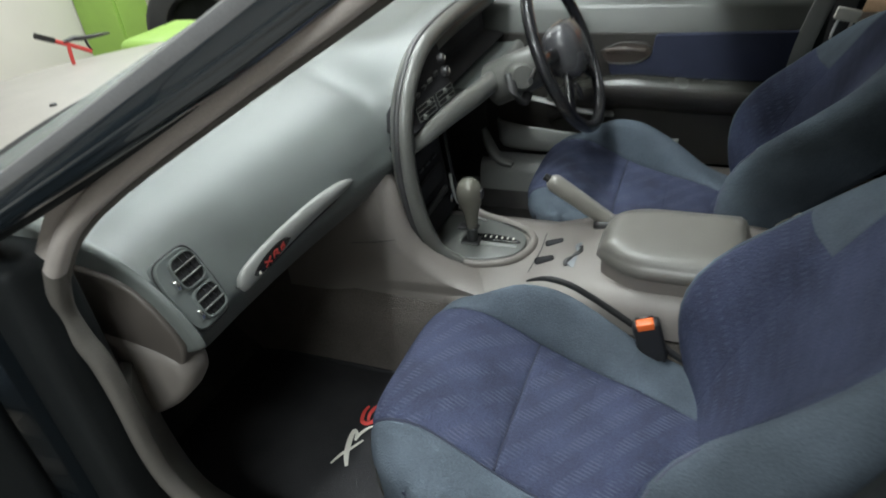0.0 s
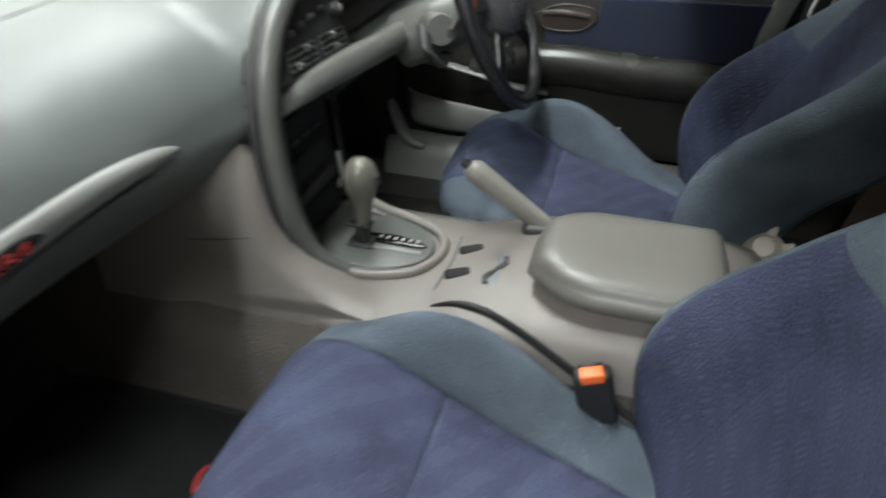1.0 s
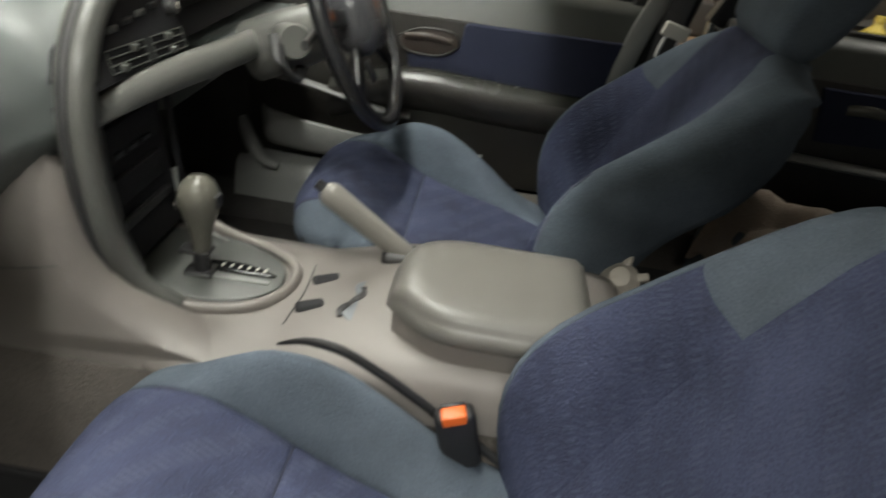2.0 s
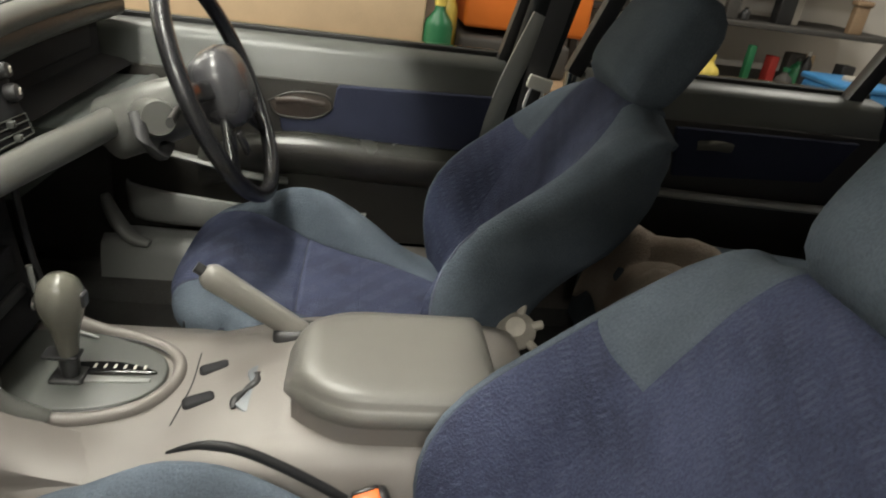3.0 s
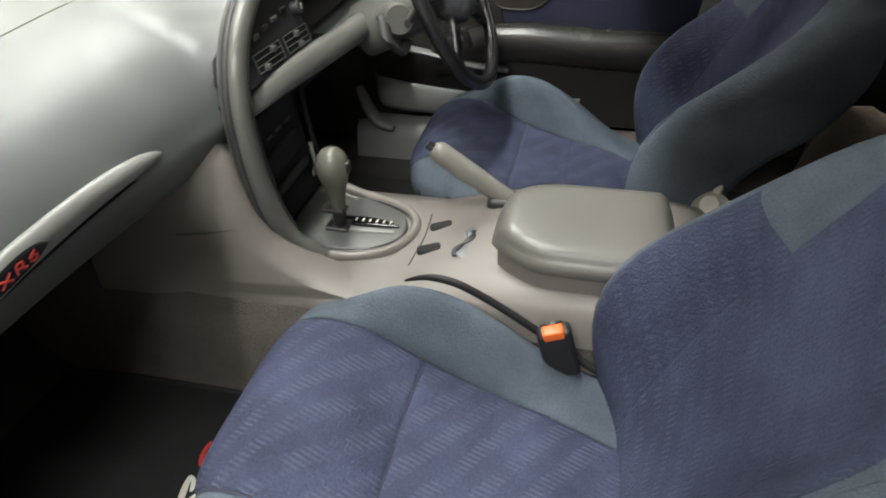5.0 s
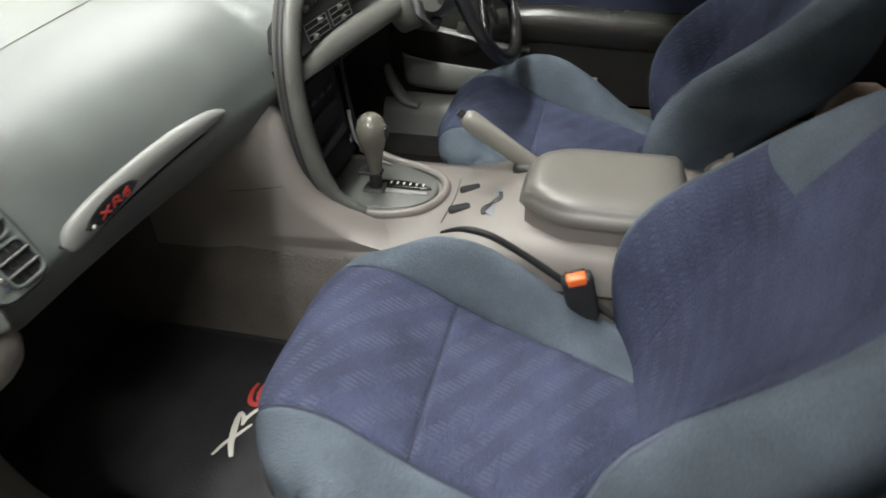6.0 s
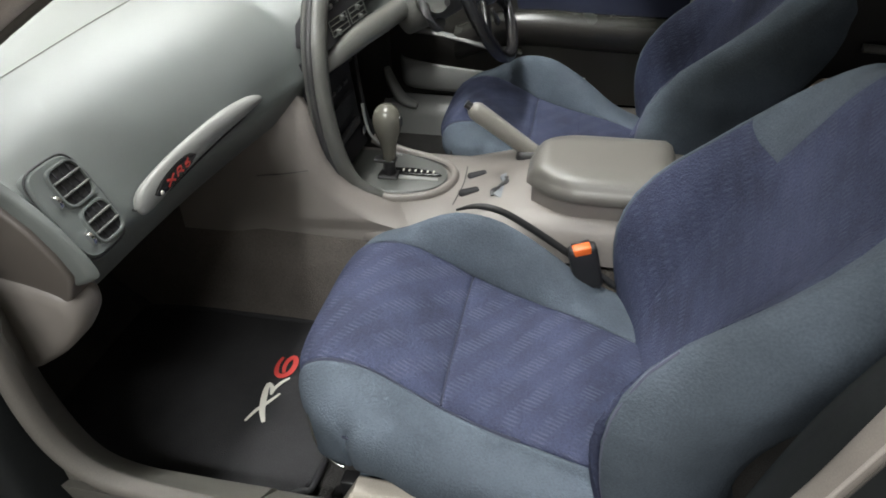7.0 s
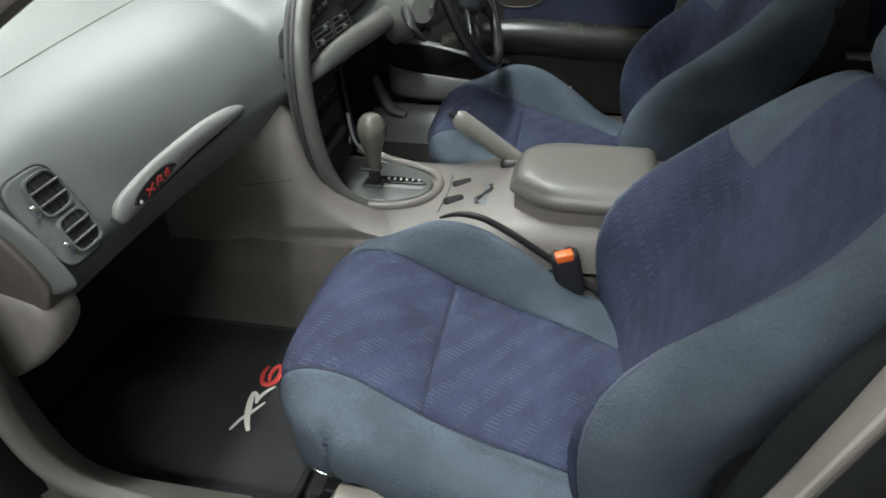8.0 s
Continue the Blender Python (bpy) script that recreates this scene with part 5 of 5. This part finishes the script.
def seat(name, label, cy, dx, dz, bx, group):
    """A front seat; bx: how far its backrest stands rearward. Local y runs towards the driver's side."""
    st = thing(name, label, "car seat", (0.28 + dx, cy, 0.38), group)

    def W(x, y, z, dx=dx):
        return V(x + dx, cy + y, z + dz * min(1.0, max(0.0, (z - 0.40) / 0.06)))

    def station(u):
        p = CUSHION(u)
        key = p.x if u > 0.4167 else 0.09 - (0.4167 - u) * 0.4
        nose = 1.0 if u < 0.36 else max(0.0, 1 - (u - 0.34) / 0.44)
        return p, key, nose * nose * (3 - 2 * nose)

    def place(p, nose, y, dz_):
        return W(p.x + (0.040 if y > 0 else 0.078) * nose * min(1.05, abs(y) / 0.21) ** 4, y, p.z + dz_)

    def centre(u, v):
        p, key, nose = station(u)
        y = -FLAT_SEAM(key) + (FLAT_SEAM(key) + LENS_SEAM(key)) * v
        return place(p, nose, y, 0.0)

    def inner(u, v):
        p, key, nose = station(u)
        c, r = LENS_SEAM(key), LENS_RISE(key)
        k = min(1.0, max(0.0, (p.z - 0.44) / 0.12))
        pk, rim = max(c + 0.004, 0.190), 0.214
        q = spline([(c, 0, 0), (c + 0.30 * (pk - c), 0, 0.58 * r), (c + 0.70 * (pk - c), 0, 0.96 * r), (pk, 0, 0.90 * r - 0.004), (rim - 0.003, 0, 0.45 * r - 0.02 * k), (rim, 0, 0.1 * r - 0.05 * k), (rim - 0.004, 0, -0.10 * k)])(v)
        return place(p, nose, q.x, q.z)

    def outer(u, v):
        p, key, nose = station(u)
        c, r, rim = FLAT_SEAM(key), FLAT_RISE(key), 0.243
        g = min(1.0, max(0.0, (u - 0.20) / 0.30))
        w = (rim - c) * (0.40 + 0.60 * (1 - (1 - g) ** 2.2))
        rim = c + w
        k = min(1.0, max(0.0, (p.z - 0.44) / 0.12))
        q = spline([(c, 0, 0), (c + 0.18 * w, 0, 0.75 * r), (c + 0.45 * w, 0, r), (c + 0.76 * w, 0, 0.4 * r - 0.008 * k), (rim - 0.006, 0, -0.022 * k), (rim, 0, -0.048 * k), (rim - 0.004, 0, -0.082 * k)])(v)
        return place(p, nose, -q.x, q.z)

    CROSS = 8.0 / 12
    part("cushion_front", pillow(lambda u, v: centre(CROSS * u, v), 0.009, 0.03, 36, 22, 14, 10), PURPLE, st, "navy patterned front cushion panel")
    SECOND = 0.798
    part("cushion_middle", pillow(lambda u, v: centre(CROSS + (SECOND + 0.006 - CROSS) * u, v), 0.009, 0.03, 26, 22, 22, 10), PURPLE, st, "navy patterned middle cushion panel")
    part("cushion_rear", pillow(lambda u, v: centre(SECOND - 0.006 + (1.006 - SECOND) * u, v), 0.009, 0.03, 26, 22, 30, 10), PURPLE, st, "navy patterned rear cushion panel")
    part("inner_bolster", pillow(inner, 0.006, 0.02, 48, 26, 20, 16), TEAL, st, "grey-blue cloth cushion bolster")
    part("outer_bolster", pillow(lambda u, v: outer(0.20 + 0.80 * (1 - u), v), 0.009, 0.02, 44, 24, 14, 9), TEAL, st, "grey-blue cloth cushion bolster")
    for fn, side in ((LENS_SEAM, 1), (FLAT_SEAM, -1)):
        pts = []
        for i in range(13):
            p, key, nose = station((0.30 if side < 0 else 0.42) + (0.50 if side < 0 else 0.46) * i / 12)
            pts.append(place(p, nose, side * fn(key), 0.0016))
        part("seam", sweep(pts, 0.0034, 0.0034, steps=36, ring=6), SEAM, st, "dark stitched seam")
    part("seam", sweep([outer(0.30 + 0.62 * q, 0.70) + V(0, -0.004, 0.004) for q in (0.0, 0.2, 0.4, 0.6, 0.8, 1.0)], 0.0018, 0.0018, steps=30, ring=6), SEAM, st, "dark lower seam of the bolster")
    part("seam", sweep([centre(CROSS, v) + V(0, 0, 0.002) for v in (0.02, 0.25, 0.5, 0.75, 0.98)], 0.0024, 0.0024, steps=14, ring=6), SEAM, st, "dark cross seam")
    part("seam", sweep([centre(SECOND, v) + V(0, 0, 0.0035) for v in (0.04, 0.25, 0.5, 0.75, 0.96)], 0.0016, 0.0016, steps=14, ring=6), SEAM, st, "faint second cross seam")
    if dx == 0:
        part("side_trim", sweep([W(0.215, 0.209, 0.662), W(0.25, 0.211, 0.672), W(0.29, 0.212, 0.666), W(0.335, 0.213, 0.642), W(0.386, 0.214, 0.608), W(0.44, 0.212, 0.572), W(0.48, 0.208, 0.547), W(0.525, 0.203, 0.520)], 0.0045, 0.007, (0, 1, 0), steps=36, ring=8, taper=lambda t: min(1.0, 0.25 + 4 * t)), BLACK, st, "black plastic side trim")
    part("cushion_base", rbox(W(0.15, -0.222, 0.44), W(0.52, 0.200, 0.495), 0.03, 4), TEAL, st)
    part("side_valance", outline_slab([(a + dx, b) for a, b in ((0.15, 0.395), (0.14, 0.47), (0.165, 0.520), (0.45, 0.508), (0.56, 0.49), (0.56, 0.40))], cy - 0.262, cy - 0.228, 0.008), CREAM, st, "pale plastic seat valance")
    for y in (-0.19, 0.19):
        part("runner", rbox(W(0.10, y - 0.016, 0.362), W(0.56, y + 0.016, 0.40), 0.004), BLACK, st, "black seat runner")
        for x in (0.14, 0.50):
            part("riser", rbox(W(x - 0.02, y - 0.012, 0.395), W(x + 0.02, y + 0.012, 0.45), 0.004), BLACK, st)
    part("slide_bar", sweep([W(0.128, -0.195, 0.478), W(0.108, -0.193, 0.488), W(0.090, -0.190, 0.525), W(0.086, -0.186, 0.572)], 0.003, 0.003, steps=16, ring=8), CHROME, st, "bright metal adjuster bar")
    # backrest
    O = V(0.50 + bx - dx, 0, 0.545)

    def B(y, s_, f):
        p = O + BU * s_ + BF * f
        return W(p.x, y, p.z)

    AFT = V(0.91, 0, -0.41)

    def shell(u, q):
        """The padded front: u from the foot to the shoulder, q from the console-side flank over both bolsters to the other flank."""
        c, k = HOLLOW(u), CREST(u)
        o = V(k.x - 0.022 * (1 - u) - 0.016 * min(1.0, max(0.0, (0.85 - u) / 0.3)), 0, k.z)
        w = 1.0 - 0.20 * max(0.0, (u - 0.62) / 0.38) ** 1.5
        e = 1.0 - 0.88 * min(1.0, max(0.0, (u - 0.58) / 0.37)) ** 1.3
        row = [(0.205, k, 0.175 * e), (0.238, k, 0.095 * e), (0.236, k, 0.035 * e), (0.207, k, 0.0), (0.165, k.lerp(c, 0.34), 0.0), (0.105, k.lerp(c, 0.86), 0.0), (0.0, c, 0.0),
               (-0.105, o.lerp(c, 0.86), 0.0), (-0.165, o.lerp(c, 0.34), 0.0), (-0.207, o, 0.0), (-0.238, o, 0.035 * e), (-0.240, o, 0.095 * e), (-0.205, o, 0.175 * e)]
        return spline([V(p.x, y * w, p.z) + AFT * d for y, p, d in row])(q)

    def on_shell(u, q):
        p = shell(u, q)
        return W(p.x + bx - dx, p.y, p.z)

    def patch(name, u0, u1, q0, q1, mat, label, puff=0.004, nu=26, nv=18):
        """A sewn panel of the shell; the limits may follow the other direction."""
        lim = lambda f, a: f(a) if callable(f) else f
        def skin(u, v):
            qm = lim(q0, u) + (lim(q1, u) - lim(q0, u)) * (1 - v)
            um = lim(u0, qm) + (lim(u1, qm) - lim(u0, qm)) * u
            return on_shell(um, qm)
        part(name, pillow(skin, puff, 0.012, nu, nv, 24, 24), mat, st, label)

    PANEL_IN, PANEL_OUT, EDGE_IN = 0.405, 0.595, 0.262
    edge_out = lambda u: float(np.interp(u, (0.0, 0.25, 0.40, 0.52, 0.62, 0.95), (0.812, 0.803, 0.785, 0.752, 0.722, 0.690)))
    notch_in = lambda q: 0.660 - 0.055 * (q - EDGE_IN) / (PANEL_IN - EDGE_IN)
    notch_out = lambda q: float(np.interp(q, (PANEL_OUT, 0.66, 0.71, 0.765), (0.86, 0.71, 0.58, 0.46)))
    patch("back_panel", 0.0, 0.93, PANEL_IN, PANEL_OUT, PURPLE_BACK, "navy patterned backrest panel", 0.0006, 40, 18)
    patch("bolster_face", 0.0, notch_in, EDGE_IN, PANEL_IN, PURPLE_BACK, "navy inner face of the bolster", 0.0006)
    patch("bolster_face", 0.0, notch_out, PANEL_OUT, edge_out, PURPLE_BACK, "navy inner face of the bolster", 0.0006)
    patch("upper_bolster", notch_in, 0.985, 0.235, PANEL_IN, TEAL, "grey-blue upper backrest bolster", 0.0012)
    patch("upper_bolster", notch_out, 0.985, PANEL_OUT, 0.765, TEAL, "grey-blue upper backrest bolster", 0.0012)
    patch("bolster_flank", 0.0, lambda q: 0.94 - 0.10 * max(0.0, 1 - q / 0.15), 0.0, EDGE_IN, TEAL, "grey-blue bolster flank", 0.0016)
    patch("bolster_flank", 0.0, lambda q: 0.94 - 0.10 * max(0.0, 1 - (1 - q) / 0.15), lambda u: edge_out(u) - 0.006, 1.0, TEAL, "full grey-blue backrest bolster", 0.0030)
    patch("top_panel", 0.93, 1.0, PANEL_IN - 0.02, PANEL_OUT + 0.02, TEAL, "grey-blue top edge of the backrest")
    part("piping", sweep([on_shell(u, edge_out(u)) + V(-0.001, 0, 0.001) for u in (0.06, 0.16, 0.26, 0.36, 0.46, 0.52)], 0.0024, 0.0020, steps=40, ring=6), PIPING, st, "faint violet piping")
    body = []
    for i in range(25):
        u = 0.955 * i / 24
        rim = [shell(u, 0.0), shell(u, 0.04), shell(u, 0.12), shell(u, 0.24), shell(u, 0.4), shell(u, 0.5), shell(u, 0.6), shell(u, 0.76), shell(u, 0.88), shell(u, 0.96), shell(u, 1.0)]
        back = [V(rim[-1].x, y, rim[-1].z) + AFT * d for y, d in ((-0.14, 0.035), (0.0, 0.05), (0.14, 0.035))]
        k = max(0.0, (u - 0.72) / 0.235)
        back = [p.lerp(shell(u, 0.5) + AFT * 0.02, 0.8 * k * k) for p in back]
        rim = [p.lerp(shell(u, 0.5) + AFT * 0.01, 0.45 * k * k) for p in rim]
        body.append([W(p.x + bx - dx, p.y * (0.97 if abs(p.y) > 0.1 else 1.0), p.z) for p in [q + AFT * 0.011 for q in rim] + back])
    part("back_body", loft(body), TEAL, st, "grey-blue cloth seat back")
    # head restraint
    hr = []
    for i in range(13):
        t = i / 12
        k = (1 - abs(2 * t - 1) ** 4) ** 0.45 if 0 < i < 12 else 0.3
        ringp = []
        for j in range(24):
            a = 2 * math.pi * j / 24
            ca, sa = math.cos(a), math.sin(a)
            ringp.append(B(math.copysign(abs(ca) ** 0.6, ca) * 0.125 * (0.75 + 0.25 * k), 0.505 + 0.195 * t, -0.03 + math.copysign(abs(sa) ** 0.7, sa) * 0.06 * k))
        hr.append(ringp)
    part("head_restraint", loft(hr), TEAL, st, "grey-blue cloth head restraint")
    for y in (-0.06, 0.06):
        part("restraint_post", sweep([B(y, 0.46, -0.03), B(y, 0.53, -0.03)], 0.006, 0.006, steps=4, ring=8), CHROME, st)
    return st


seat("front_seat", "navy and grey-blue cloth front passenger seat, reclined", -0.357, 0.0, 0.0, 0.0, "front seats")
driver = seat("front_seat", "navy and grey-blue cloth driver's seat behind the wheel", 0.425, 0.047, 0.0, 0.062, "front seats")
rec = part("recliner_knob", lathe([(0.001, 0.030), (0.016, 0.028), (0.020, 0.022), (0.022, 0.012), (0.030, 0.006), (0.033, 0.0), (0.030, -0.008), (0.001, -0.010)], pose(0.668, 0.185, 0.622, 40, -20, 0), 22), CREAM, driver, "pale star-shaped recliner knob")
for k in range(6):
    part("knob_rib", rbox((0.022, -0.007, -0.008), (0.046, 0.007, 0.008), 0.004, 2, pose(0.668, 0.185, 0.622, 40, -20, 0) @ Matrix.Rotation(radians(60 * k), 4, "Z")), CREAM, rec)

# rear bench with a towel on it
bench = thing("rear_seat", "dark blue cloth rear bench seat", "rear seat", (1.3, 0.03, 0.37))
part("cushion", pillow(lambda u, v: V(0.93 + 0.62 * v, MIDY + 0.60 * (2 * u - 1) * -1, 0.60 - 0.04 * v), 0.05, 0.2, 30, 16, 10, 6), TEAL, bench, "grey-blue bench cushion")
part("backrest", pillow(lambda u, v: V(1.52 + 0.22 * v, MIDY + 0.58 * (2 * u - 1) * -1, 0.60 + 0.42 * v), 0.06, 0.1, 30, 16, 10, 6), PURPLE, bench, "navy patterned bench backrest")
tw = thing("towel", "crumpled beige towel lying on the rear seat", "towel", (1.15, 0.3, 0.66))


def towel_skin(u, v):
    fold = 0.022 * math.sin(8 * u + 3 * v) * math.cos(5 * v - 2 * u) + 0.012 * math.sin(19 * u - 6 * v)
    drop = 0.16 * max(0.0, 0.28 - v) ** 1.3 / 0.19
    return V(0.885 + 0.22 * v + 0.03 * math.sin(6 * u), 0.17 + 0.36 * (1 - u) + 0.03 * math.sin(5 * v), 0.660 - 0.02 * v + 1.3 * fold - drop)


part("cloth", pillow(towel_skin, 0.02, 0.012, 34, 30, 4, 4), TOWEL, tw, "crumpled beige cloth")

# ---- belts and buckles ----
buck = thing("seat_belt_buckle", "black seat belt buckle with an orange release button", "seat belt buckle", (0.44, -0.172, 0.50))
BM = Matrix.Translation((0.437, -0.172, 0.601)) @ Matrix.Rotation(radians(-14), 4, "Y") @ Matrix.Rotation(radians(12), 4, "Z")
part("case", rbox((-0.024, -0.014, -0.055), (0.024, 0.014, 0.030), 0.008, 3, BM), BLACK, buck, "black buckle case")
part("button", rbox((-0.016, -0.0146, 0.018), (0.014, 0.0100, 0.0325), 0.003, 3, BM), ORANGE, buck, "bright orange release button")
part("slot", rbox((-0.016, 0.004, 0.028), (0.014, 0.009, 0.0342), 0.001, 1, BM), BLACK, buck)
part("strap", sweep([BM @ V(0, 0, -0.05), (0.455, -0.168, 0.52), (0.48, -0.165, 0.46), (0.50, -0.165, 0.42)], 0.020, 0.005, (1, 0, 0), steps=12, ring=8, power=4), BLACK, buck, "black buckle stalk")
belt = thing("seat_belt", "grey seat belt with a bright tongue on the far pillar", "seat belt", (0.75, 0.69, 0.60))
part("webbing", sweep([(0.80, 0.640, 1.36), (0.775, 0.665, 1.10), (0.748, 0.668, 0.93), (0.735, 0.672, 0.70), (0.74, 0.68, 0.46)], 0.023, 0.0012, (1, 0, 0), steps=30, ring=8, power=5), material("belt_webbing", (0.05, 0.05, 0.052), 0.7, grain=900, bump=0.5), belt, "dark woven webbing")
TM = pose(0.750, 0.652, 0.905, 0, 12, 0)
part("tongue", sweep([TM @ V(-0.014, 0, 0.02), TM @ V(-0.015, 0, -0.02), TM @ V(-0.009, 0, -0.034), TM @ V(0.009, 0, -0.034), TM @ V(0.015, 0, -0.02), TM @ V(0.014, 0, 0.02)], 0.0055, 0.0030, (0, 1, 0), steps=30, ring=8, power=3), material("bright_tongue", (0.82, 0.82, 0.80), 0.3, 0.0, grain=300, bump=0.03), belt, "bright open metal tongue")
part("tongue_grip", rbox((-0.026, -0.007, 0.012), (0.026, 0.007, 0.040), 0.004, 3, TM), WHITE, belt, "pale plastic tongue grip")

# ---- things beyond the car ----


def crate(name, label, category, lo, hi, mat, r=0.02, lid=True):
    t = thing(name, label, category, ((lo[0] + hi[0]) / 2, (lo[1] + hi[1]) / 2, lo[2]))
    part("body", rbox(lo, (hi[0], hi[1], hi[2] - 0.03), r, 3), mat, t)
    if lid:
        part("lid", rbox((lo[0] - 0.01, lo[1] - 0.01, hi[2] - 0.03), (hi[0] + 0.01, hi[1] + 0.01, hi[2]), 0.012, 3), mat, t)
    return t


CARD = material("cardboard", (0.62, 0.46, 0.30), 0.85, grain=200, bump=0.3, vary=0.08)
ORANGE_BOX = material("orange_plastic", (0.80, 0.20, 0.03), 0.45, grain=300, bump=0.08, vary=0.06)
LIME = material("lime_paint", (0.36, 0.58, 0.11), 0.5, grain=200, bump=0.05, vary=0.05)
GREEN = material("green_plastic", (0.02, 0.14, 0.06), 0.35, grain=300, bump=0.06)
YELLOW = material("yellow_plastic", (0.72, 0.56, 0.12), 0.45, grain=300, bump=0.06)
BLUE = material("blue_plastic", (0.06, 0.26, 0.55), 0.4, grain=300, bump=0.06)
WOOD = material("bench_wood", (0.30, 0.20, 0.12), 0.7, grain=120, bump=0.3, vary=0.2)
SHELF = material("dark_shelf", (0.06, 0.055, 0.05), 0.7, grain=200, bump=0.2)
TOOL_RED = material("tool_red", (0.65, 0.07, 0.06), 0.4, grain=300, bump=0.05)
workbench = thing("workbench", "long wooden workbench against the garage wall", "workbench", (0.8, 2.6, GROUND))
part("top", rbox((-1.6, 2.0, 0.60), (3.2, 3.15, 0.65), 0.006), WOOD, workbench, "worn wooden top")
for x in (-1.5, 0.8, 3.1):
    for y in (2.08, 3.05):
        part("leg", rbox((x - 0.04, y - 0.04, GROUND), (x + 0.04, y + 0.04, 0.60), 0.004), WOOD, workbench)
crate("cardboard_box", "large pale cardboard carton on the workbench", "box", (-0.75, 2.1, 0.65), (0.62, 3.0, 1.35), CARD, 0.01)
crate("storage_box", "bright orange plastic storage box on the workbench", "storage box", (0.80, 2.25, 0.83), (1.36, 2.8, 1.25), ORANGE_BOX)
crate("toolbox", "dark brown toolbox under the orange box", "toolbox", (0.78, 2.2, 0.65), (1.28, 2.85, 0.83), SHELF, lid=False)


def bottle(label, at, r, h, mat, cap):
    b = thing("bottle", label, "bottle", at)
    part("body", lathe([(0.01, 0), (r, 0.004), (r, 0.62 * h), (r * 0.9, 0.70 * h), (r * 0.4, 0.82 * h), (r * 0.36, 0.9 * h)], pose(*at), 20), mat, b)
    part("cap", lathe([(r * 0.42, 0.89 * h), (r * 0.42, h), (0.01, h)], pose(*at), 16), cap, b)
    return b


bottle("green plastic oil bottle on the workbench", (0.68, 2.12, 0.65), 0.06, 0.30, GREEN, YELLOW)
bottle("yellow plastic bottle on the workbench", (0.735, 2.32, 0.65), 0.045, 0.36, YELLOW, GREEN)
bottle("yellow plastic bottle on the workbench", (1.90, 2.14, 0.65), 0.05, 0.20, YELLOW, YELLOW)
random.seed(5)
CLUT = (SHELF, BLACK, WOOD, GREEN, CREAM, CARD, SHELF, TOOL_RED, BLACK, SHELF)
rack = thing("shelving", "dark metal shelving full of garage clutter", "shelving", (2.1, 2.9, 0.65))
for z in (0.65, 0.95, 1.25, 1.55):
    part("shelf", rbox((1.35, 2.5, z), (3.1, 3.15, z + 0.025), 0.004), SHELF, rack)
for x in (1.36, 3.06):
    part("post", rbox((x, 2.5, 0.65), (x + 0.04, 2.54, 1.9), 0.004), SHELF, rack)
for i in range(44):
    z = (0.65, 0.675, 0.975, 1.275)[i % 4]
    x, y = random.uniform(1.40, 2.95), random.uniform(2.52, 2.72) if i % 4 else random.uniform(2.1, 2.35)
    w, d, h = random.uniform(0.03, 0.12), random.uniform(0.03, 0.08), random.uniform(0.05, 0.2)
    mt = CLUT[i % len(CLUT)]
    if i % 3 == 0:
        bottle("small garage bottle among the clutter", (x, y, z), w * 0.4, h, mt, CLUT[(i + 3) % len(CLUT)])
    else:
        crate("small_box", "small garage box among the clutter", "box", (x, y, z), (x + w, y + d, z + h + 0.03), mt, 0.006, lid=i % 2 == 0)
crate("blue_tub", "blue plastic tub with a white lid", "tub", (2.5, 2.05, 0.65), (2.8, 2.35, 0.80), BLUE)

# front of the garage, seen over the bonnet
lock = crate("locker", "tall lime green metal locker", "locker", (-3.985, 2.61, GROUND), (-3.60, 2.93, 2.0), LIME, 0.01, False)
door = part("door", rbox((-3.602, 2.63, GROUND + 0.08), (-3.588, 2.91, 1.93), 0.004), LIME, lock)
part("door_handle", rbox((-3.588, 2.86, 1.0), (-3.572, 2.88, 1.14), 0.004), BLACK, door)
crate("green_case", "low green plastic case", "case", (-2.38, 1.42, GROUND), (-2.05, 1.90, 0.665), LIME, 0.06, False)
tyre = thing("tyre", "black spare tyre leaning at the wall", "tyre", (-2.8, 2.45, GROUND))
part("rubber", lathe([(0.20, -0.10), (0.30, -0.105), (0.33, -0.08), (0.335, 0), (0.33, 0.08), (0.30, 0.105), (0.20, 0.10), (0.19, 0.0), (0.20, -0.10)], pose(-2.75, 2.50, GROUND + 0.335, 80, 0, 30), 40), BLACK_RUBBER, tyre)
clamp = thing("bar_clamp", "red and black bar clamp lying on the bonnet", "clamp", (-1.2, 0.25, 0.91))
part("bar", sweep([(-1.2, 0.200, 0.993), (-1.2, 0.227, 0.979), (-1.2, 0.270, 0.955), (-1.2, 0.308, 0.932)], 0.006, 0.0045, steps=10, ring=8), TOOL_RED, clamp, "red bar")
part("grip", sweep([(-1.2, 0.222, 0.979), (-1.2, 0.262, 0.981), (-1.2, 0.305, 0.972), (-1.2, 0.391, 0.962)], 0.006, 0.0065, steps=14, ring=8, taper=lambda t: 0.5 + 1.4 * t * (1 - t) * 2), BLACK, clamp, "black grip")
part("strut", sweep([(-1.2, 0.302, 0.968), (-1.2, 0.304, 0.952), (-1.2, 0.312, 0.934)], 0.004, 0.003, steps=6, ring=8), BLACK, clamp, "black strut")
part("pad", sweep([(-1.2, 0.156, 1.018), (-1.2, 0.204, 0.992)], 0.008, 0.007, steps=4, ring=8, power=3), BLACK, clamp, "black end pad")
part("jaw", sweep([(-1.2, 0.243, 0.968), (-1.2, 0.238, 0.940), (-1.2, 0.236, 0.905)], 0.006, 0.005, steps=6, ring=8), TOOL_RED, clamp, "red jaw")
